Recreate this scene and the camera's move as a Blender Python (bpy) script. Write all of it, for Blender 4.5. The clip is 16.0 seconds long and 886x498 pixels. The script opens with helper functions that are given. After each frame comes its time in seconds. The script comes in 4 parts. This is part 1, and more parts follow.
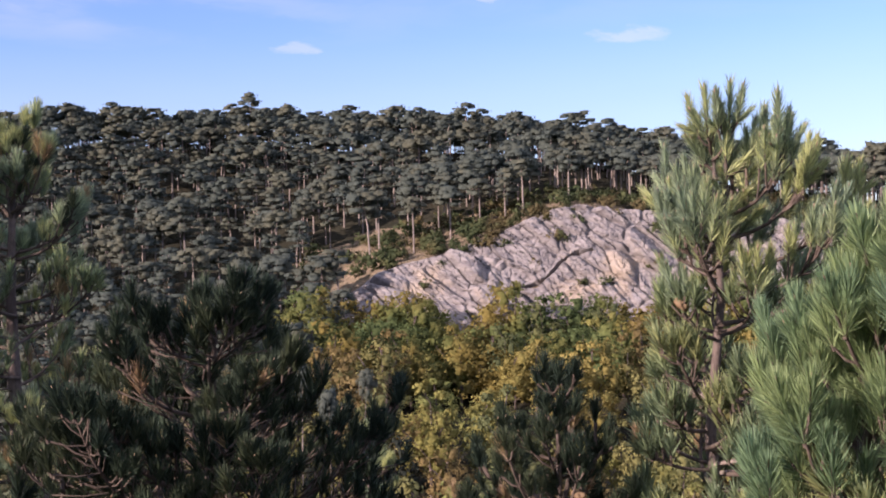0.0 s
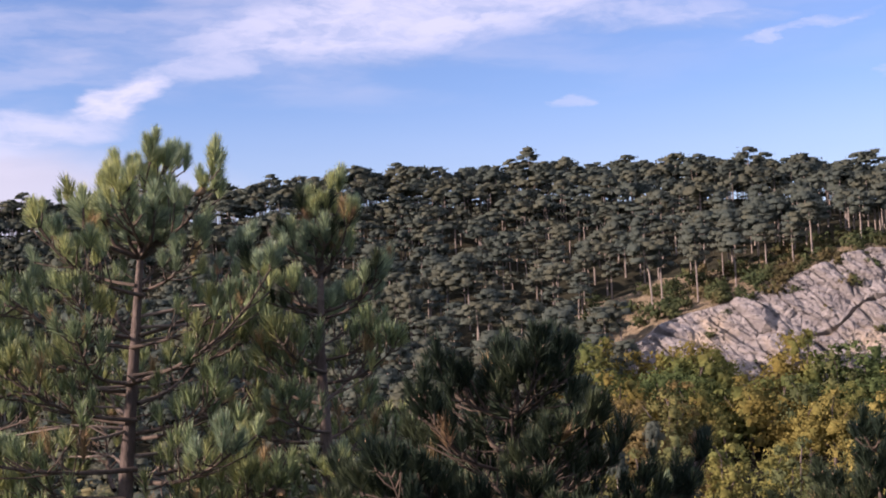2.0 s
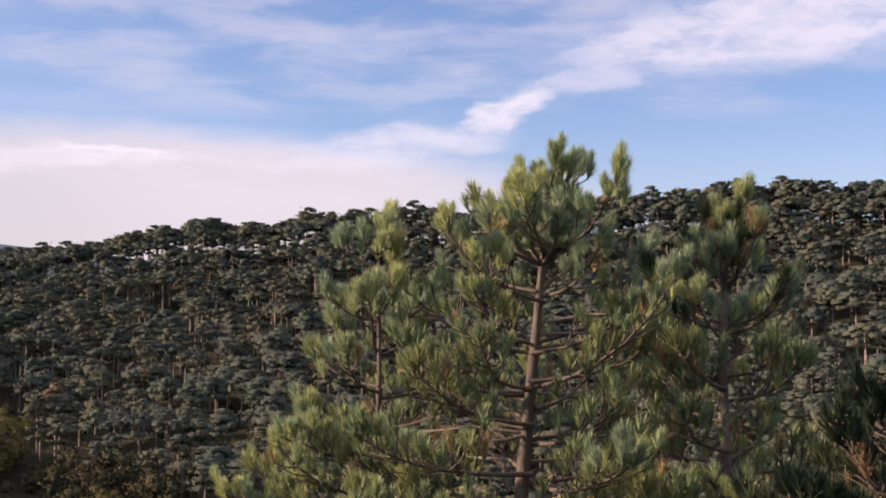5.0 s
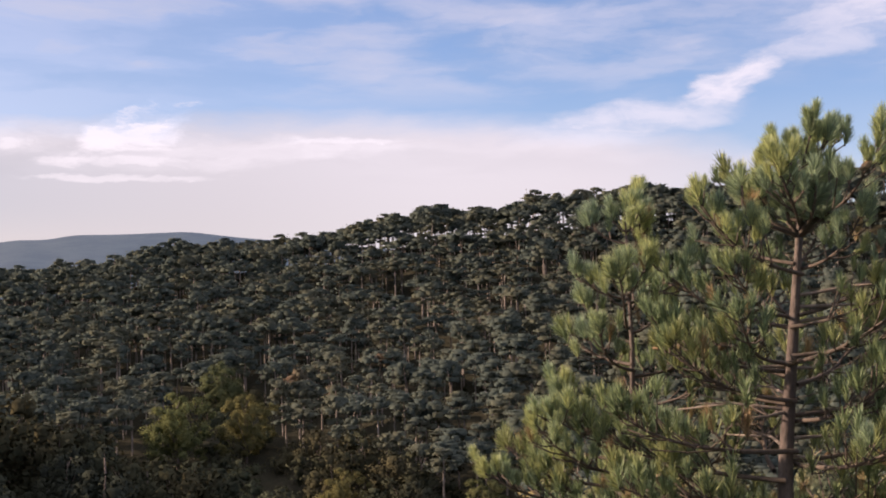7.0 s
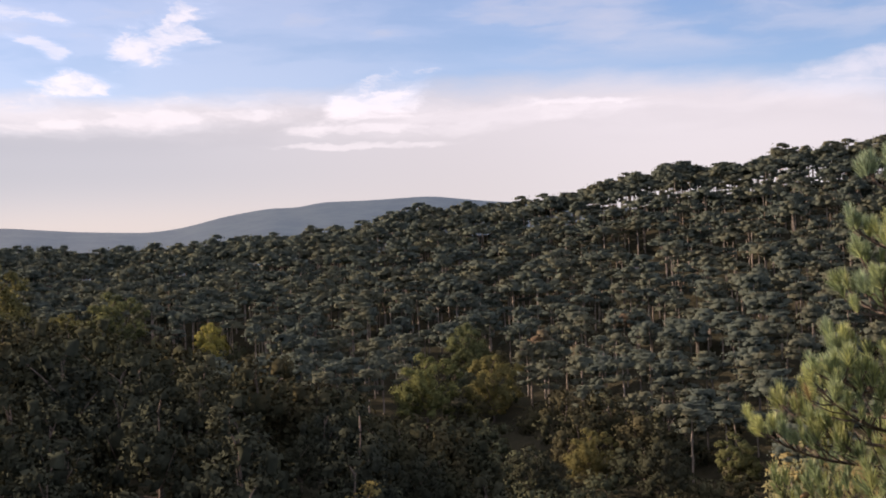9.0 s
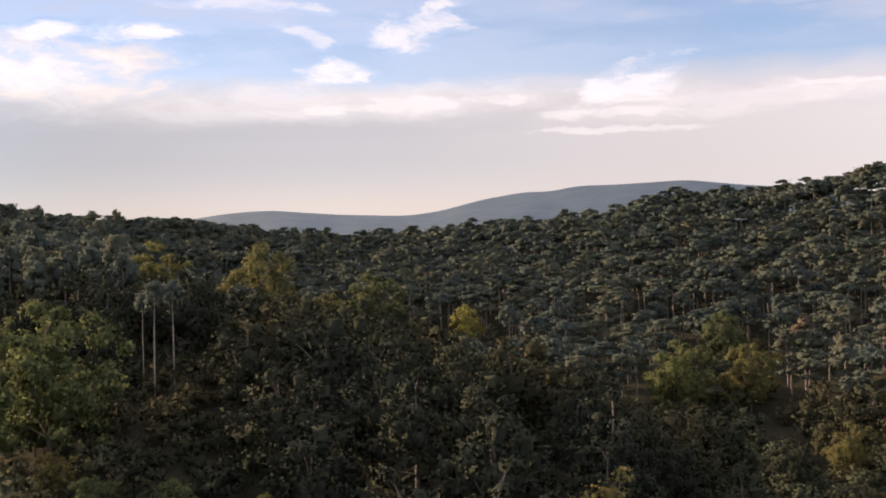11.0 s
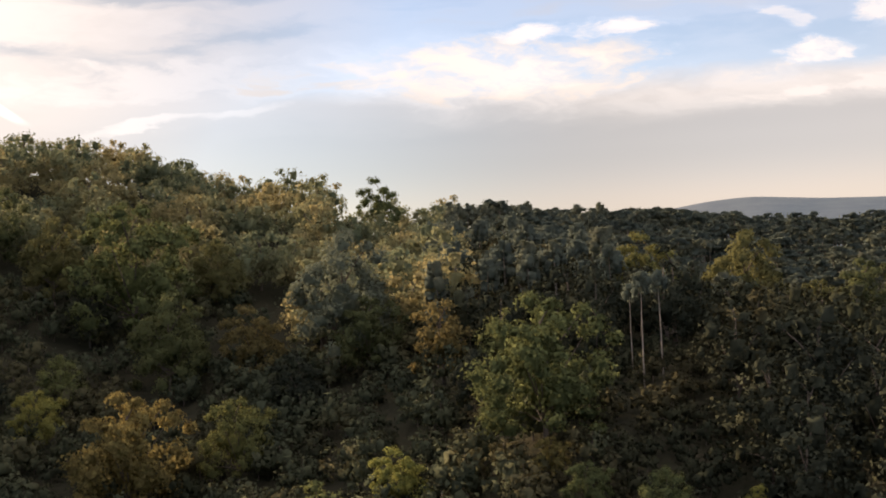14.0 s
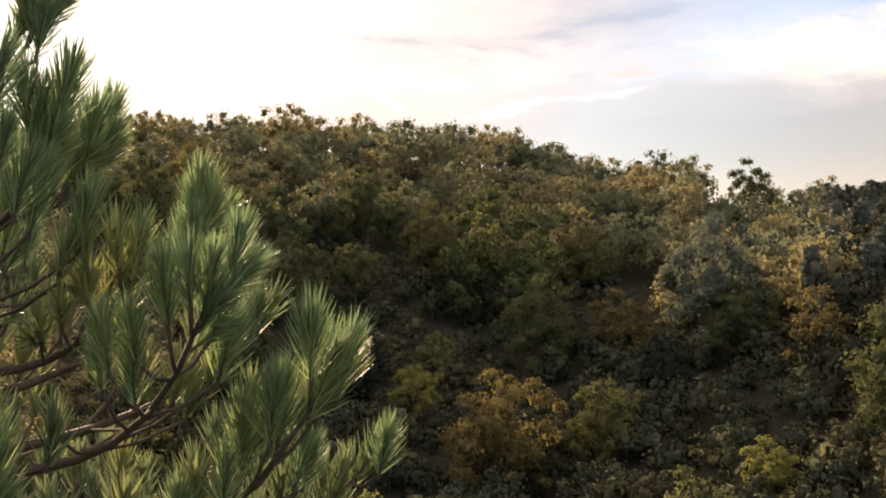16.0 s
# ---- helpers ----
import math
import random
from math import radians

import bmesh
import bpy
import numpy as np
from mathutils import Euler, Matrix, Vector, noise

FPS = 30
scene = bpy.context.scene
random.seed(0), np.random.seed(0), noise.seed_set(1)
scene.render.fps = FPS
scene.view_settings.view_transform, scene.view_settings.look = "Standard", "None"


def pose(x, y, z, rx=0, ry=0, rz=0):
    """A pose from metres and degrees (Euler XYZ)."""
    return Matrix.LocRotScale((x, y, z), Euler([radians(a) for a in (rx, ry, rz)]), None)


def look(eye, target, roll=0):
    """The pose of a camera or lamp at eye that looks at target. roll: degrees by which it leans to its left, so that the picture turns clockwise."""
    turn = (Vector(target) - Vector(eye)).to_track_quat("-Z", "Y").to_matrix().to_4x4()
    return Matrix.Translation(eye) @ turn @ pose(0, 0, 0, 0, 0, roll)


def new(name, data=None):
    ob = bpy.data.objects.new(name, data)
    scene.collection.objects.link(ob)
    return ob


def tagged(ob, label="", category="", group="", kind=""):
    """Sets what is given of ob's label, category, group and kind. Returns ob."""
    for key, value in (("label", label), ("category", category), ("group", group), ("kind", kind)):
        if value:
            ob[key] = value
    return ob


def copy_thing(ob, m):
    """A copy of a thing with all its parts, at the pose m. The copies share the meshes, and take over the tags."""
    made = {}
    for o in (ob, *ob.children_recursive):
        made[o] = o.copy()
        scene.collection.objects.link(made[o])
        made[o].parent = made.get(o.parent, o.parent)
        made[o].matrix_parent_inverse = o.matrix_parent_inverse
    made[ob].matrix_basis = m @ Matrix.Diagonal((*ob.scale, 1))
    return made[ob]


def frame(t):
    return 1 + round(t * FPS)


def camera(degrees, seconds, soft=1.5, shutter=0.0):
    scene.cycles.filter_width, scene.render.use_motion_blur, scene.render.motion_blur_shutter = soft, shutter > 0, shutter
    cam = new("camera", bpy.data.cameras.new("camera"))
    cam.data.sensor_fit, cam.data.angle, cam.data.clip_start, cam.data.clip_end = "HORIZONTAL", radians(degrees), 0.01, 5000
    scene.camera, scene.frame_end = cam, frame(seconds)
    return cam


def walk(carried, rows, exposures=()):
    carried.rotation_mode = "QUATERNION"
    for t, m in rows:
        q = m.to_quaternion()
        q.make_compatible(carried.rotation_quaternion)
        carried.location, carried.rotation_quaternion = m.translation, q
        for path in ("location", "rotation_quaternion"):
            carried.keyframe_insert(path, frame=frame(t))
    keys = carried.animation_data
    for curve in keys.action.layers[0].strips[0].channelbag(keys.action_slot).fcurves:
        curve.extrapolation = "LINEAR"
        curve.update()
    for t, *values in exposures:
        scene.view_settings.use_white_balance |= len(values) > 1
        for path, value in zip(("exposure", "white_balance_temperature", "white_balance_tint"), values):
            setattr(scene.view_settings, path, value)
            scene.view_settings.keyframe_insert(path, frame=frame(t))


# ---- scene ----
cam = camera(38.43, 16.0, soft=1.9)
ROWS = [
    (0, 0.029, -0.063, 1.595, 0.05, 0.01, -1.34),
    (0.5, 0.007, -0.065, 1.604, 3.03, 0.95, -2.09),
    (1, -0.007, -0.072, 1.605, 5.66, 1.77, -2.23),
    (1.5, -0.027, -0.076, 1.602, 9.04, 2.24, -2.26),
    (2, -0.050, -0.069, 1.605, 12.56, 2.76, -2.60),
    (2.5, -0.080, -0.056, 1.608, 15.62, 3.10, -2.58),
    (3, -0.113, -0.037, 1.609, 18.29, 2.60, -2.26),
    (3.5, -0.146, -0.015, 1.610, 20.91, 2.95, -2.69),
    (4, -0.179, 0.003, 1.610, 23.90, 3.84, -0.91),
    (4.2, -0.191, 0.008, 1.608, 24.97, 4.08, -0.18),
    (6.3, -0.266, -0.043, 1.601, 36.16, 3.01, -1.82),
    (6.5, -0.281, -0.052, 1.598, 36.98, 3.20, -1.59),
    (7, -0.320, -0.077, 1.594, 39.65, 2.95, -1.49),
    (7.5, -0.361, -0.104, 1.590, 42.28, 2.34, -1.53),
    (8, -0.396, -0.131, 1.587, 44.81, 1.82, -1.73),
    (8.2, -0.406, -0.144, 1.586, 45.90, 1.72, -2.10),
    (10.3, -0.424, -0.240, 1.589, 57.58, 1.40, -1.65),
    (10.5, -0.426, -0.248, 1.587, 58.54, 1.39, -1.84),
    (11, -0.433, -0.262, 1.584, 61.94, 1.19, -1.49),
    (11.5, -0.443, -0.274, 1.582, 65.43, 1.15, -1.63),
    (12, -0.454, -0.291, 1.582, 68.87, 1.39, -1.44),
    (12.5, -0.469, -0.317, 1.585, 72.26, 1.55, -2.26),
    (13, -0.486, -0.351, 1.589, 75.72, 1.85, -2.57),
    (13.5, -0.505, -0.389, 1.596, 80.30, 1.69, -2.85),
    (14, -0.525, -0.430, 1.604, 83.42, 1.49, -2.74),
    (14.5, -0.543, -0.470, 1.612, 86.53, 1.64, -1.88),
    (15, -0.558, -0.510, 1.620, 91.08, 1.30, -2.33),
    (15.5, -0.571, -0.549, 1.629, 95.23, 1.45, -2.35),
    (16, -0.582, -0.586, 1.637, 99.92, 1.34, -1.88),
]


def aim(t, x, y, z, yaw, pitch, roll):
    a, b = radians(yaw), radians(pitch)
    way = Vector((-math.sin(a) * math.cos(b), math.cos(a) * math.cos(b), math.sin(b)))
    return t, look((x, y, z), Vector((x, y, z)) + way, roll)


EXPOSURES = [(0, 1.39, 6000, 39), (1.4, 1.24, 6200, 37), (2.2, 1.2, 6280, 37), (3.5, 1.24, 6780, 35), (7, 1.25, 6950, 31), (11, 1.3, 7350, 27), (13, 1.32, 7700, 25), (14.2, 1.32, 8000, 23), (16, 1.5, 8500, 26)]
walk(cam, [aim(*row) for row in ROWS], EXPOSURES)

# ---------------------------------------------------------------- light
SUN_AZ, SUN_EL = 121.0, 19.5          # degrees to the left of +y, degrees above the horizon


def direction(az, el):
    a, e = radians(az), radians(el)
    return Vector((-math.sin(a) * math.cos(e), math.cos(a) * math.cos(e), math.sin(e)))


sun_data = bpy.data.lights.new("sun", "SUN")
sun_data.energy, sun_data.angle, sun_data.color = 4.1, radians(0.8), (1.0, 0.85, 0.64)
sun = new("sun", sun_data)
sun.matrix_world = look((0, 0, 60), Vector((0, 0, 60)) - direction(SUN_AZ, SUN_EL))

SKY_STRENGTH, CLOUD_STRENGTH = 0.074, 0.46


class Nodes:
    """Short hand for node trees."""

    def __init__(self, tree):
        self.tree = tree
        tree.nodes.clear()

    def put(self, socket, value):
        if isinstance(value, bpy.types.NodeSocket):
            self.tree.links.new(value, socket)
        else:
            socket.default_value = value

    def m(self, operation, a, b=None, c=None, clamp=False):
        node = self.tree.nodes.new("ShaderNodeMath")
        node.operation, node.use_clamp = operation, clamp
        for n, v in enumerate((a, b, c)):
            if v is not None:
                self.put(node.inputs[n], v)
        return node.outputs[0]

    def ramp(self, value, lo, hi, a=0.0, b=1.0):
        node = self.tree.nodes.new("ShaderNodeMapRange")
        node.interpolation_type = "SMOOTHSTEP"
        for n, v in enumerate((value, lo, hi, a, b)):
            self.put(node.inputs[n], v)
        return node.outputs[0]

    def xyz(self, x, y, z):
        node = self.tree.nodes.new("ShaderNodeCombineXYZ")
        for n, v in enumerate((x, y, z)):
            self.put(node.inputs[n], v)
        return node.outputs[0]

    def noise(self, vector, scale, detail=4.0, rough=0.5, distortion=0.0):
        node = self.tree.nodes.new("ShaderNodeTexNoise")
        if vector is not None:
            self.put(node.inputs["Vector"], vector)
        for key, v in (("Scale", scale), ("Detail", detail), ("Roughness", rough), ("Distortion", distortion)):
            self.put(node.inputs[key], v)
        return node.outputs["Fac"]

    def mix(self, fac, a, b, blend="MIX"):
        node = self.tree.nodes.new("ShaderNodeMix")
        node.data_type, node.blend_type = "RGBA", blend
        self.put(node.inputs[0], fac)
        for n, v in ((6, a), (7, b)):
            self.put(node.inputs[n], (*v, 1) if isinstance(v, tuple) and len(v) == 3 else v)
        return node.outputs[2]


def make_world():
    world = bpy.data.worlds.new("sky")
    scene.world = world
    world.use_nodes = True
    g = Nodes(world.node_tree)
    t = world.node_tree
    sky = t.nodes.new("ShaderNodeTexSky")
    sky.sky_type, sky.sun_disc = "NISHITA", False
    sky.sun_elevation, sky.sun_rotation = radians(SUN_EL), radians(-SUN_AZ)
    sky.air_density, sky.dust_density, sky.ozone_density = 1.0, 0.3, 4.6
    coord = t.nodes.new("ShaderNodeTexCoord").outputs["Generated"]
    split = t.nodes.new("ShaderNodeSeparateXYZ")
    g.put(split.inputs[0], coord)
    x, y, z = split.outputs
    deg = 180 / math.pi
    az = g.m("MULTIPLY", g.m("ARCTAN2", g.m("MULTIPLY", x, -1.0), y), deg)
    el = g.m("MULTIPLY", g.m("ARCSINE", z), deg)
    # drifting warp shared by all clouds
    flat = g.xyz(g.m("MULTIPLY", az, 0.10), g.m("MULTIPLY", el, 0.42), 0.0)
    warp = g.m("SUBTRACT", g.noise(flat, 1.0, 5.0, 0.55), 0.5)
    warp2 = g.m("SUBTRACT", g.noise(g.xyz(g.m("MULTIPLY", az, 0.10), g.m("MULTIPLY", el, 0.42), 7.3), 1.3, 5.0, 0.55), 0.5)
    fine = g.m("SUBTRACT", g.noise(g.xyz(g.m("MULTIPLY", az, 0.35), g.m("MULTIPLY", el, 0.9), 3.1), 1.0, 6.0, 0.62), 0.5)
    azw = g.m("MULTIPLY_ADD", fine, 2.2, g.m("MULTIPLY_ADD", warp, 5.0, az))
    elw = g.m("MULTIPLY_ADD", fine, 0.7, g.m("MULTIPLY_ADD", warp2, 1.4, el))
    streak = g.noise(g.xyz(g.m("MULTIPLY", azw, 0.11), g.m("MULTIPLY", elw, 0.55), 2.0), 1.0, 5.0, 0.5)
    fluff = g.noise(g.xyz(g.m("MULTIPLY", azw, 0.42), g.m("MULTIPLY", elw, 1.15), 5.0), 1.0, 6.0, 0.6)

    ragged = g.m("MULTIPLY", g.m("SUBTRACT", 0.5, fluff), 2.6)

    def puff(a0, e0, ha, he, tilt, weight, hard=0.0, rag=1.0):
        """A soft-edged cloud: centre, half sizes and tilt in degrees (tilt: rises towards smaller azimuth)."""
        c, s = math.cos(radians(tilt)), math.sin(radians(tilt))
        da, de = g.m("SUBTRACT", azw, a0), g.m("SUBTRACT", elw, e0)
        u = g.m("DIVIDE", g.m("SUBTRACT", g.m("MULTIPLY", da, c), g.m("MULTIPLY", de, s)), ha)
        v = g.m("DIVIDE", g.m("ADD", g.m("MULTIPLY", da, s), g.m("MULTIPLY", de, c)), he)
        d = g.m("ADD", g.m("MULTIPLY", u, u), g.m("MULTIPLY", v, v))
        return g.ramp(g.m("MULTIPLY_ADD", ragged, rag, d), hard, 1.0, weight, 0.0)

    # the wide veil over the lower sky, thicker towards the sun
    veil_top = g.ramp(az, 14.0, 44.0, 6.2, 9.0)
    veil = g.m("MULTIPLY", g.ramp(g.m("SUBTRACT", elw, veil_top), 0.9, -1.2), g.m("MULTIPLY", g.ramp(az, 12.0, 34.0, 0.0, 0.88), g.ramp(az, 74.0, 92.0, 1.0, 0.72)))
    veil = g.m("MULTIPLY", veil, g.ramp(az, 200.0, 320.0, 1.0, 0.0))
    high = g.m("MULTIPLY", g.ramp(streak, 0.34, 0.74), g.ramp(az, -8.0, 30.0, 0.10, 0.52))
    high = g.m("MULTIPLY", high, g.ramp(el, 8.0, 11.5))
    # thin cirrus added overhead, above the view, to lighten the shade
    high = g.m("MAXIMUM", high, g.m("MULTIPLY", g.ramp(el, 14.0, 24.0, 0.0, 0.8), g.ramp(streak, 0.2, 0.6, 0.5, 1.0)))
    pale = g.ramp(el, 10.5, 5.5, 0.0, 0.16)
    soft = [
        puff(14, 13.2, 15, 2.5, 6, 0.70, 0.0, 0.08), puff(4, 12.9, 9, 1.2, -6, 0.42, 0.0, 0.3), puff(26.4, 9.85, 2.9, 1.4, 24, 0.76, 0.0, 0.12), puff(21.5, 11.7, 6.5, 1.3, 14, 0.5, 0.0, 0.15),
        puff(31, 8.3, 7.0, 1.3, 4, 0.6, 0.0, 0.15), puff(34, 12.6, 6, 1.6, 10, 0.3, 0.0, 0.4), puff(5.9, 9.0, 1.3, 0.32, 6, 0.32), puff(-8.3, 9.2, 2.0, 0.4, 4, 0.34),
        puff(-4, 11.5, 3.5, 0.35, 10, 0.4),
    ]
    soft += [
        puff(95, 9.3, 12, 1.1, 3, 0.7), puff(116, 10.5, 14, 4.5, 0, 0.7, 0.2), puff(80, 9.0, 9.5, 2.2, 0, 0.95, 0.1, 0.6), puff(66, 7.9, 14, 1.2, 1, 0.85, 0.0, 0.5),
        puff(103, 11.8, 9, 1.4, 0, 0.4), puff(88, 8.9, 9, 0.6, 2, 0.8, 0.0, 0.6), puff(49, 7.4, 9, 0.9, 1, 0.75, 0.0, 0.5),
    ]
    bright = [
        puff(53.0, 8.3, 3.2, 1.1, 18, 0.8), puff(52.5, 7.15, 5.5, 0.3, 2, 0.55), puff(66.4, 9.15, 2.0, 0.7, 0, 0.8), puff(62.8, 11.3, 3.2, 1.3, 24, 0.75),
        puff(68.0, 10.8, 1.5, 0.4, -30, 0.6), puff(70.5, 12.2, 5.0, 0.5, -4, 0.6), puff(77.0, 10.85, 4.6, 0.6, 0, 0.75), puff(63.0, 7.7, 8.0, 0.45, 2, 0.6),
        puff(44.0, 7.9, 4.0, 0.25, 0, 0.5), puff(94.5, 7.55, 5.5, 0.26, 6, 0.3, 0.0, 0.6), puff(27.0, 9.7, 2.6, 0.7, 26, 0.12, 0.0, 0.3), puff(84.0, 9.2, 7.0, 0.9, 2, 0.6),
        puff(54.0, 6.35, 4.5, 0.2, 1, 0.45), puff(82.0, 9.3, 10.0, 1.9, 0, 0.75, 0.0, 0.3),
    ]

    def total(fields):
        out = fields[0]
        for one in fields[1:]:
            out = g.m("MAXIMUM", out, one)
        return out

    # a straight vapour trail
    u = g.m("SUBTRACT", az, g.m("MULTIPLY_ADD", g.m("SUBTRACT", el, 7.8), 1.17, 102.2))
    u = g.m("ADD", u, g.m("MULTIPLY", g.m("POWER", g.m("SUBTRACT", el, 10.0), 2.0), 0.08))
    trail = g.m("MULTIPLY", g.ramp(g.m("ABSOLUTE", u), 0.45, 0.05), g.m("MULTIPLY", g.ramp(el, 7.4, 8.4), g.ramp(el, 16.0, 13.0, 0.0, 0.9)))
    body = g.m("MULTIPLY", total(soft), g.ramp(fluff, 0.25, 0.62, 0.55, 1.0))
    lit = g.m("MAXIMUM", g.m("MULTIPLY", total(bright), g.ramp(fluff, 0.3, 0.6, 0.7, 1.0)), trail)
    mask = g.m("MAXIMUM", g.m("MAXIMUM", body, lit), g.m("MAXIMUM", g.m("MAXIMUM", veil, pale), high), clamp=True)
    # how near the sun stands: the veil scatters its light forward
    dot = t.nodes.new("ShaderNodeVectorMath")
    dot.operation = "DOT_PRODUCT"
    g.put(dot.inputs[0], coord)
    dot.inputs[1].default_value = direction(SUN_AZ, SUN_EL)
    off = g.m("MULTIPLY", g.m("ARCCOSINE", g.m("MINIMUM", dot.outputs["Value"], 0.99999)), deg)
    mask = g.m("MAXIMUM", mask, g.ramp(az, 36.0, 60.0, 0.0, 0.32))
    mask = g.m("MAXIMUM", mask, g.ramp(off, 46.0, 20.0, 0.0, 0.92))
    glow = g.m("ADD", g.m("MULTIPLY", g.m("EXPONENT", g.m("DIVIDE", off, -5.5)), 3.6), g.m("MULTIPLY", g.m("EXPONENT", g.m("DIVIDE", off, -14.0)), 1.0))
    grey = g.m("MULTIPLY", g.ramp(streak, 0.42, 0.62), g.ramp(g.m("ABSOLUTE", g.m("SUBTRACT", el, 7.2)), 1.6, 0.2))
    tone = g.m("MULTIPLY_ADD", g.m("MAXIMUM", lit, g.m("MULTIPLY", body, 0.5)), 0.42, g.m("ADD", g.ramp(el, 4.0, 8.5, 0.75, 0.80), g.m("MULTIPLY", grey, -0.05)))
    colour = g.mix(g.ramp(el, 3.0, 9.0), (0.935, 0.962, 0.975), (0.935, 0.965, 1.0))
    colour = g.mix(g.ramp(off, 95.0, 30.0), colour, (0.955, 0.985, 0.980))
    gap = g.m("MULTIPLY", g.ramp(streak, 0.56, 0.38, 0.0, 0.75), g.m("MULTIPLY", g.ramp(el, 8.2, 11.0), g.ramp(g.m("MAXIMUM", lit, body), 0.0, 0.5, 1.0, 0.0)))
    colour = g.mix(gap, colour, (0.70, 0.86, 1.0))
    # a grey-blue bank lies low under the brighter streaks
    low = g.m("MULTIPLY", g.ramp(elw, 8.3, 6.2), g.m("MULTIPLY", g.ramp(az, 48.0, 70.0), g.ramp(az, 106.0, 90.0)))
    low = g.m("MULTIPLY", g.m("MULTIPLY", low, g.ramp(lit, 0.5, 0.0)), g.ramp(el, 3.0, 5.6, 0.1, 1.0))
    # warm and clear again just over the horizon
    colour = g.mix(g.m("MULTIPLY", g.ramp(el, 5.2, 2.6), g.ramp(az, 46.0, 66.0)), colour, (1.02, 0.985, 0.92))
    colour = g.mix(g.m("MULTIPLY", low, 0.8), colour, (0.86, 0.945, 1.0))
    dim = g.m("MULTIPLY", g.m("MULTIPLY_ADD", gap, -0.32, 1.0), g.m("MULTIPLY_ADD", low, -0.16, 1.0))
    dim = g.m("MULTIPLY", dim, g.m("MULTIPLY", g.ramp(az, 38.0, 52.0, 1.0, 0.86), g.m("MULTIPLY", g.ramp(az, 66.0, 86.0, 1.0, 0.70), g.ramp(az, 89.0, 101.0, 1.0, 1.25))))
    # the unseen cloud overhead is brightened further, as fill for the shade
    dim = g.m("MULTIPLY", dim, g.ramp(el, 15.0, 42.0, 1.0, 1.75))
    # the streaks nearer the sun shine whiter
    dim = g.m("MULTIPLY", dim, g.m("MULTIPLY_ADD", g.m("MULTIPLY", lit, g.ramp(az, 68.0, 80.0)), 0.35, 1.0))
    scale = g.m("MULTIPLY", g.m("ADD", tone, glow), g.m("MULTIPLY_ADD", trail, 0.45, dim))
    node = t.nodes.new("ShaderNodeVectorMath")
    node.operation = "SCALE"
    g.put(node.inputs[0], colour)
    g.put(node.inputs["Scale"], scale)
    below = g.ramp(el, -6.0, 0.0)
    mask = g.m("MULTIPLY", mask, below)
    a, b, mixer, out = (t.nodes.new("ShaderNode" + k) for k in ("Background", "Background", "MixShader", "OutputWorld"))
    g.put(a.inputs[0], sky.outputs[0])
    a.inputs[1].default_value = SKY_STRENGTH
    g.put(b.inputs[0], node.outputs[0])
    b.inputs[1].default_value = CLOUD_STRENGTH
    g.put(mixer.inputs[0], mask)
    t.links.new(a.outputs[0], mixer.inputs[1])
    t.links.new(b.outputs[0], mixer.inputs[2])
    t.links.new(mixer.outputs[0], out.inputs[0])


make_world()


# ---------------------------------------------------------------- materials
def material(name):
    mat = bpy.data.materials.new(name)
    mat.use_nodes = True
    return mat, Nodes(mat.node_tree), mat.node_tree


def foliage(name, colours, patch=0.16, leaf=0.5, through_light=0.3, rough=0.6, own=False, gloss=0.0, spread=0.2, relief=0.0, grain=0.0):
    """Leaves or needles: three colours by patches of the stand, each leaf a little lighter or darker, some light through."""
    mat, g, t = material(name)
    if own:
        pick = t.nodes.new("ShaderNodeObjectInfo").outputs["Random"]
    else:
        where = t.nodes.new("ShaderNodeNewGeometry").outputs["Position"]
        pick = g.ramp(g.noise(where, patch, 1.5, 0.5), 0.33, 0.67)
    isle = t.nodes.new("ShaderNodeNewGeometry").outputs["Random Per Island"]
    pick = g.m("ADD", pick, g.m("MULTIPLY", g.m("SUBTRACT", isle, 0.5), leaf), clamp=True)
    a, b, c = colours
    col = g.mix(g.ramp(pick, 0.0, 0.5), a, b)
    col = g.mix(g.ramp(pick, 0.5, 1.0), col, c)
    light = t.nodes.new("ShaderNodeHueSaturation")
    g.put(light.inputs["Color"], col)
    value = g.ramp(isle, 0.0, 1.0, 1 - spread, 1 + spread)
    if grain:
        # noise makes the leaf colour lighter or darker clump by clump
        clumps = g.noise(t.nodes.new("ShaderNodeTexCoord").outputs["Object"], 2.6, 4.0, 0.7)
        value = g.m("MULTIPLY", value, g.ramp(clumps, 0.34, 0.66, 1 - grain, 1 + grain))
    g.put(light.inputs["Value"], value)
    bsdf, thin, mixer, out = (t.nodes.new("ShaderNode" + k) for k in ("BsdfPrincipled", "BsdfTranslucent", "MixShader", "OutputMaterial"))
    g.put(bsdf.inputs["Base Color"], light.outputs[0])
    bsdf.inputs["Roughness"].default_value = rough
    bsdf.inputs["Specular IOR Level"].default_value = gloss
    if relief:
        rough_leaf = t.nodes.new("ShaderNodeBump")
        g.put(rough_leaf.inputs["Height"], g.noise(t.nodes.new("ShaderNodeTexCoord").outputs["Object"], relief, 3.0, 0.7))
        rough_leaf.inputs["Strength"].default_value, rough_leaf.inputs["Distance"].default_value = 0.4, 0.5 / relief
        g.put(bsdf.inputs["Normal"], rough_leaf.outputs[0])
    g.put(thin.inputs["Color"], light.outputs[0])
    mixer.inputs[0].default_value = through_light
    t.links.new(bsdf.outputs[0], mixer.inputs[1])
    t.links.new(thin.outputs[0], mixer.inputs[2])
    t.links.new(mixer.outputs[0], out.inputs[0])
    return mat


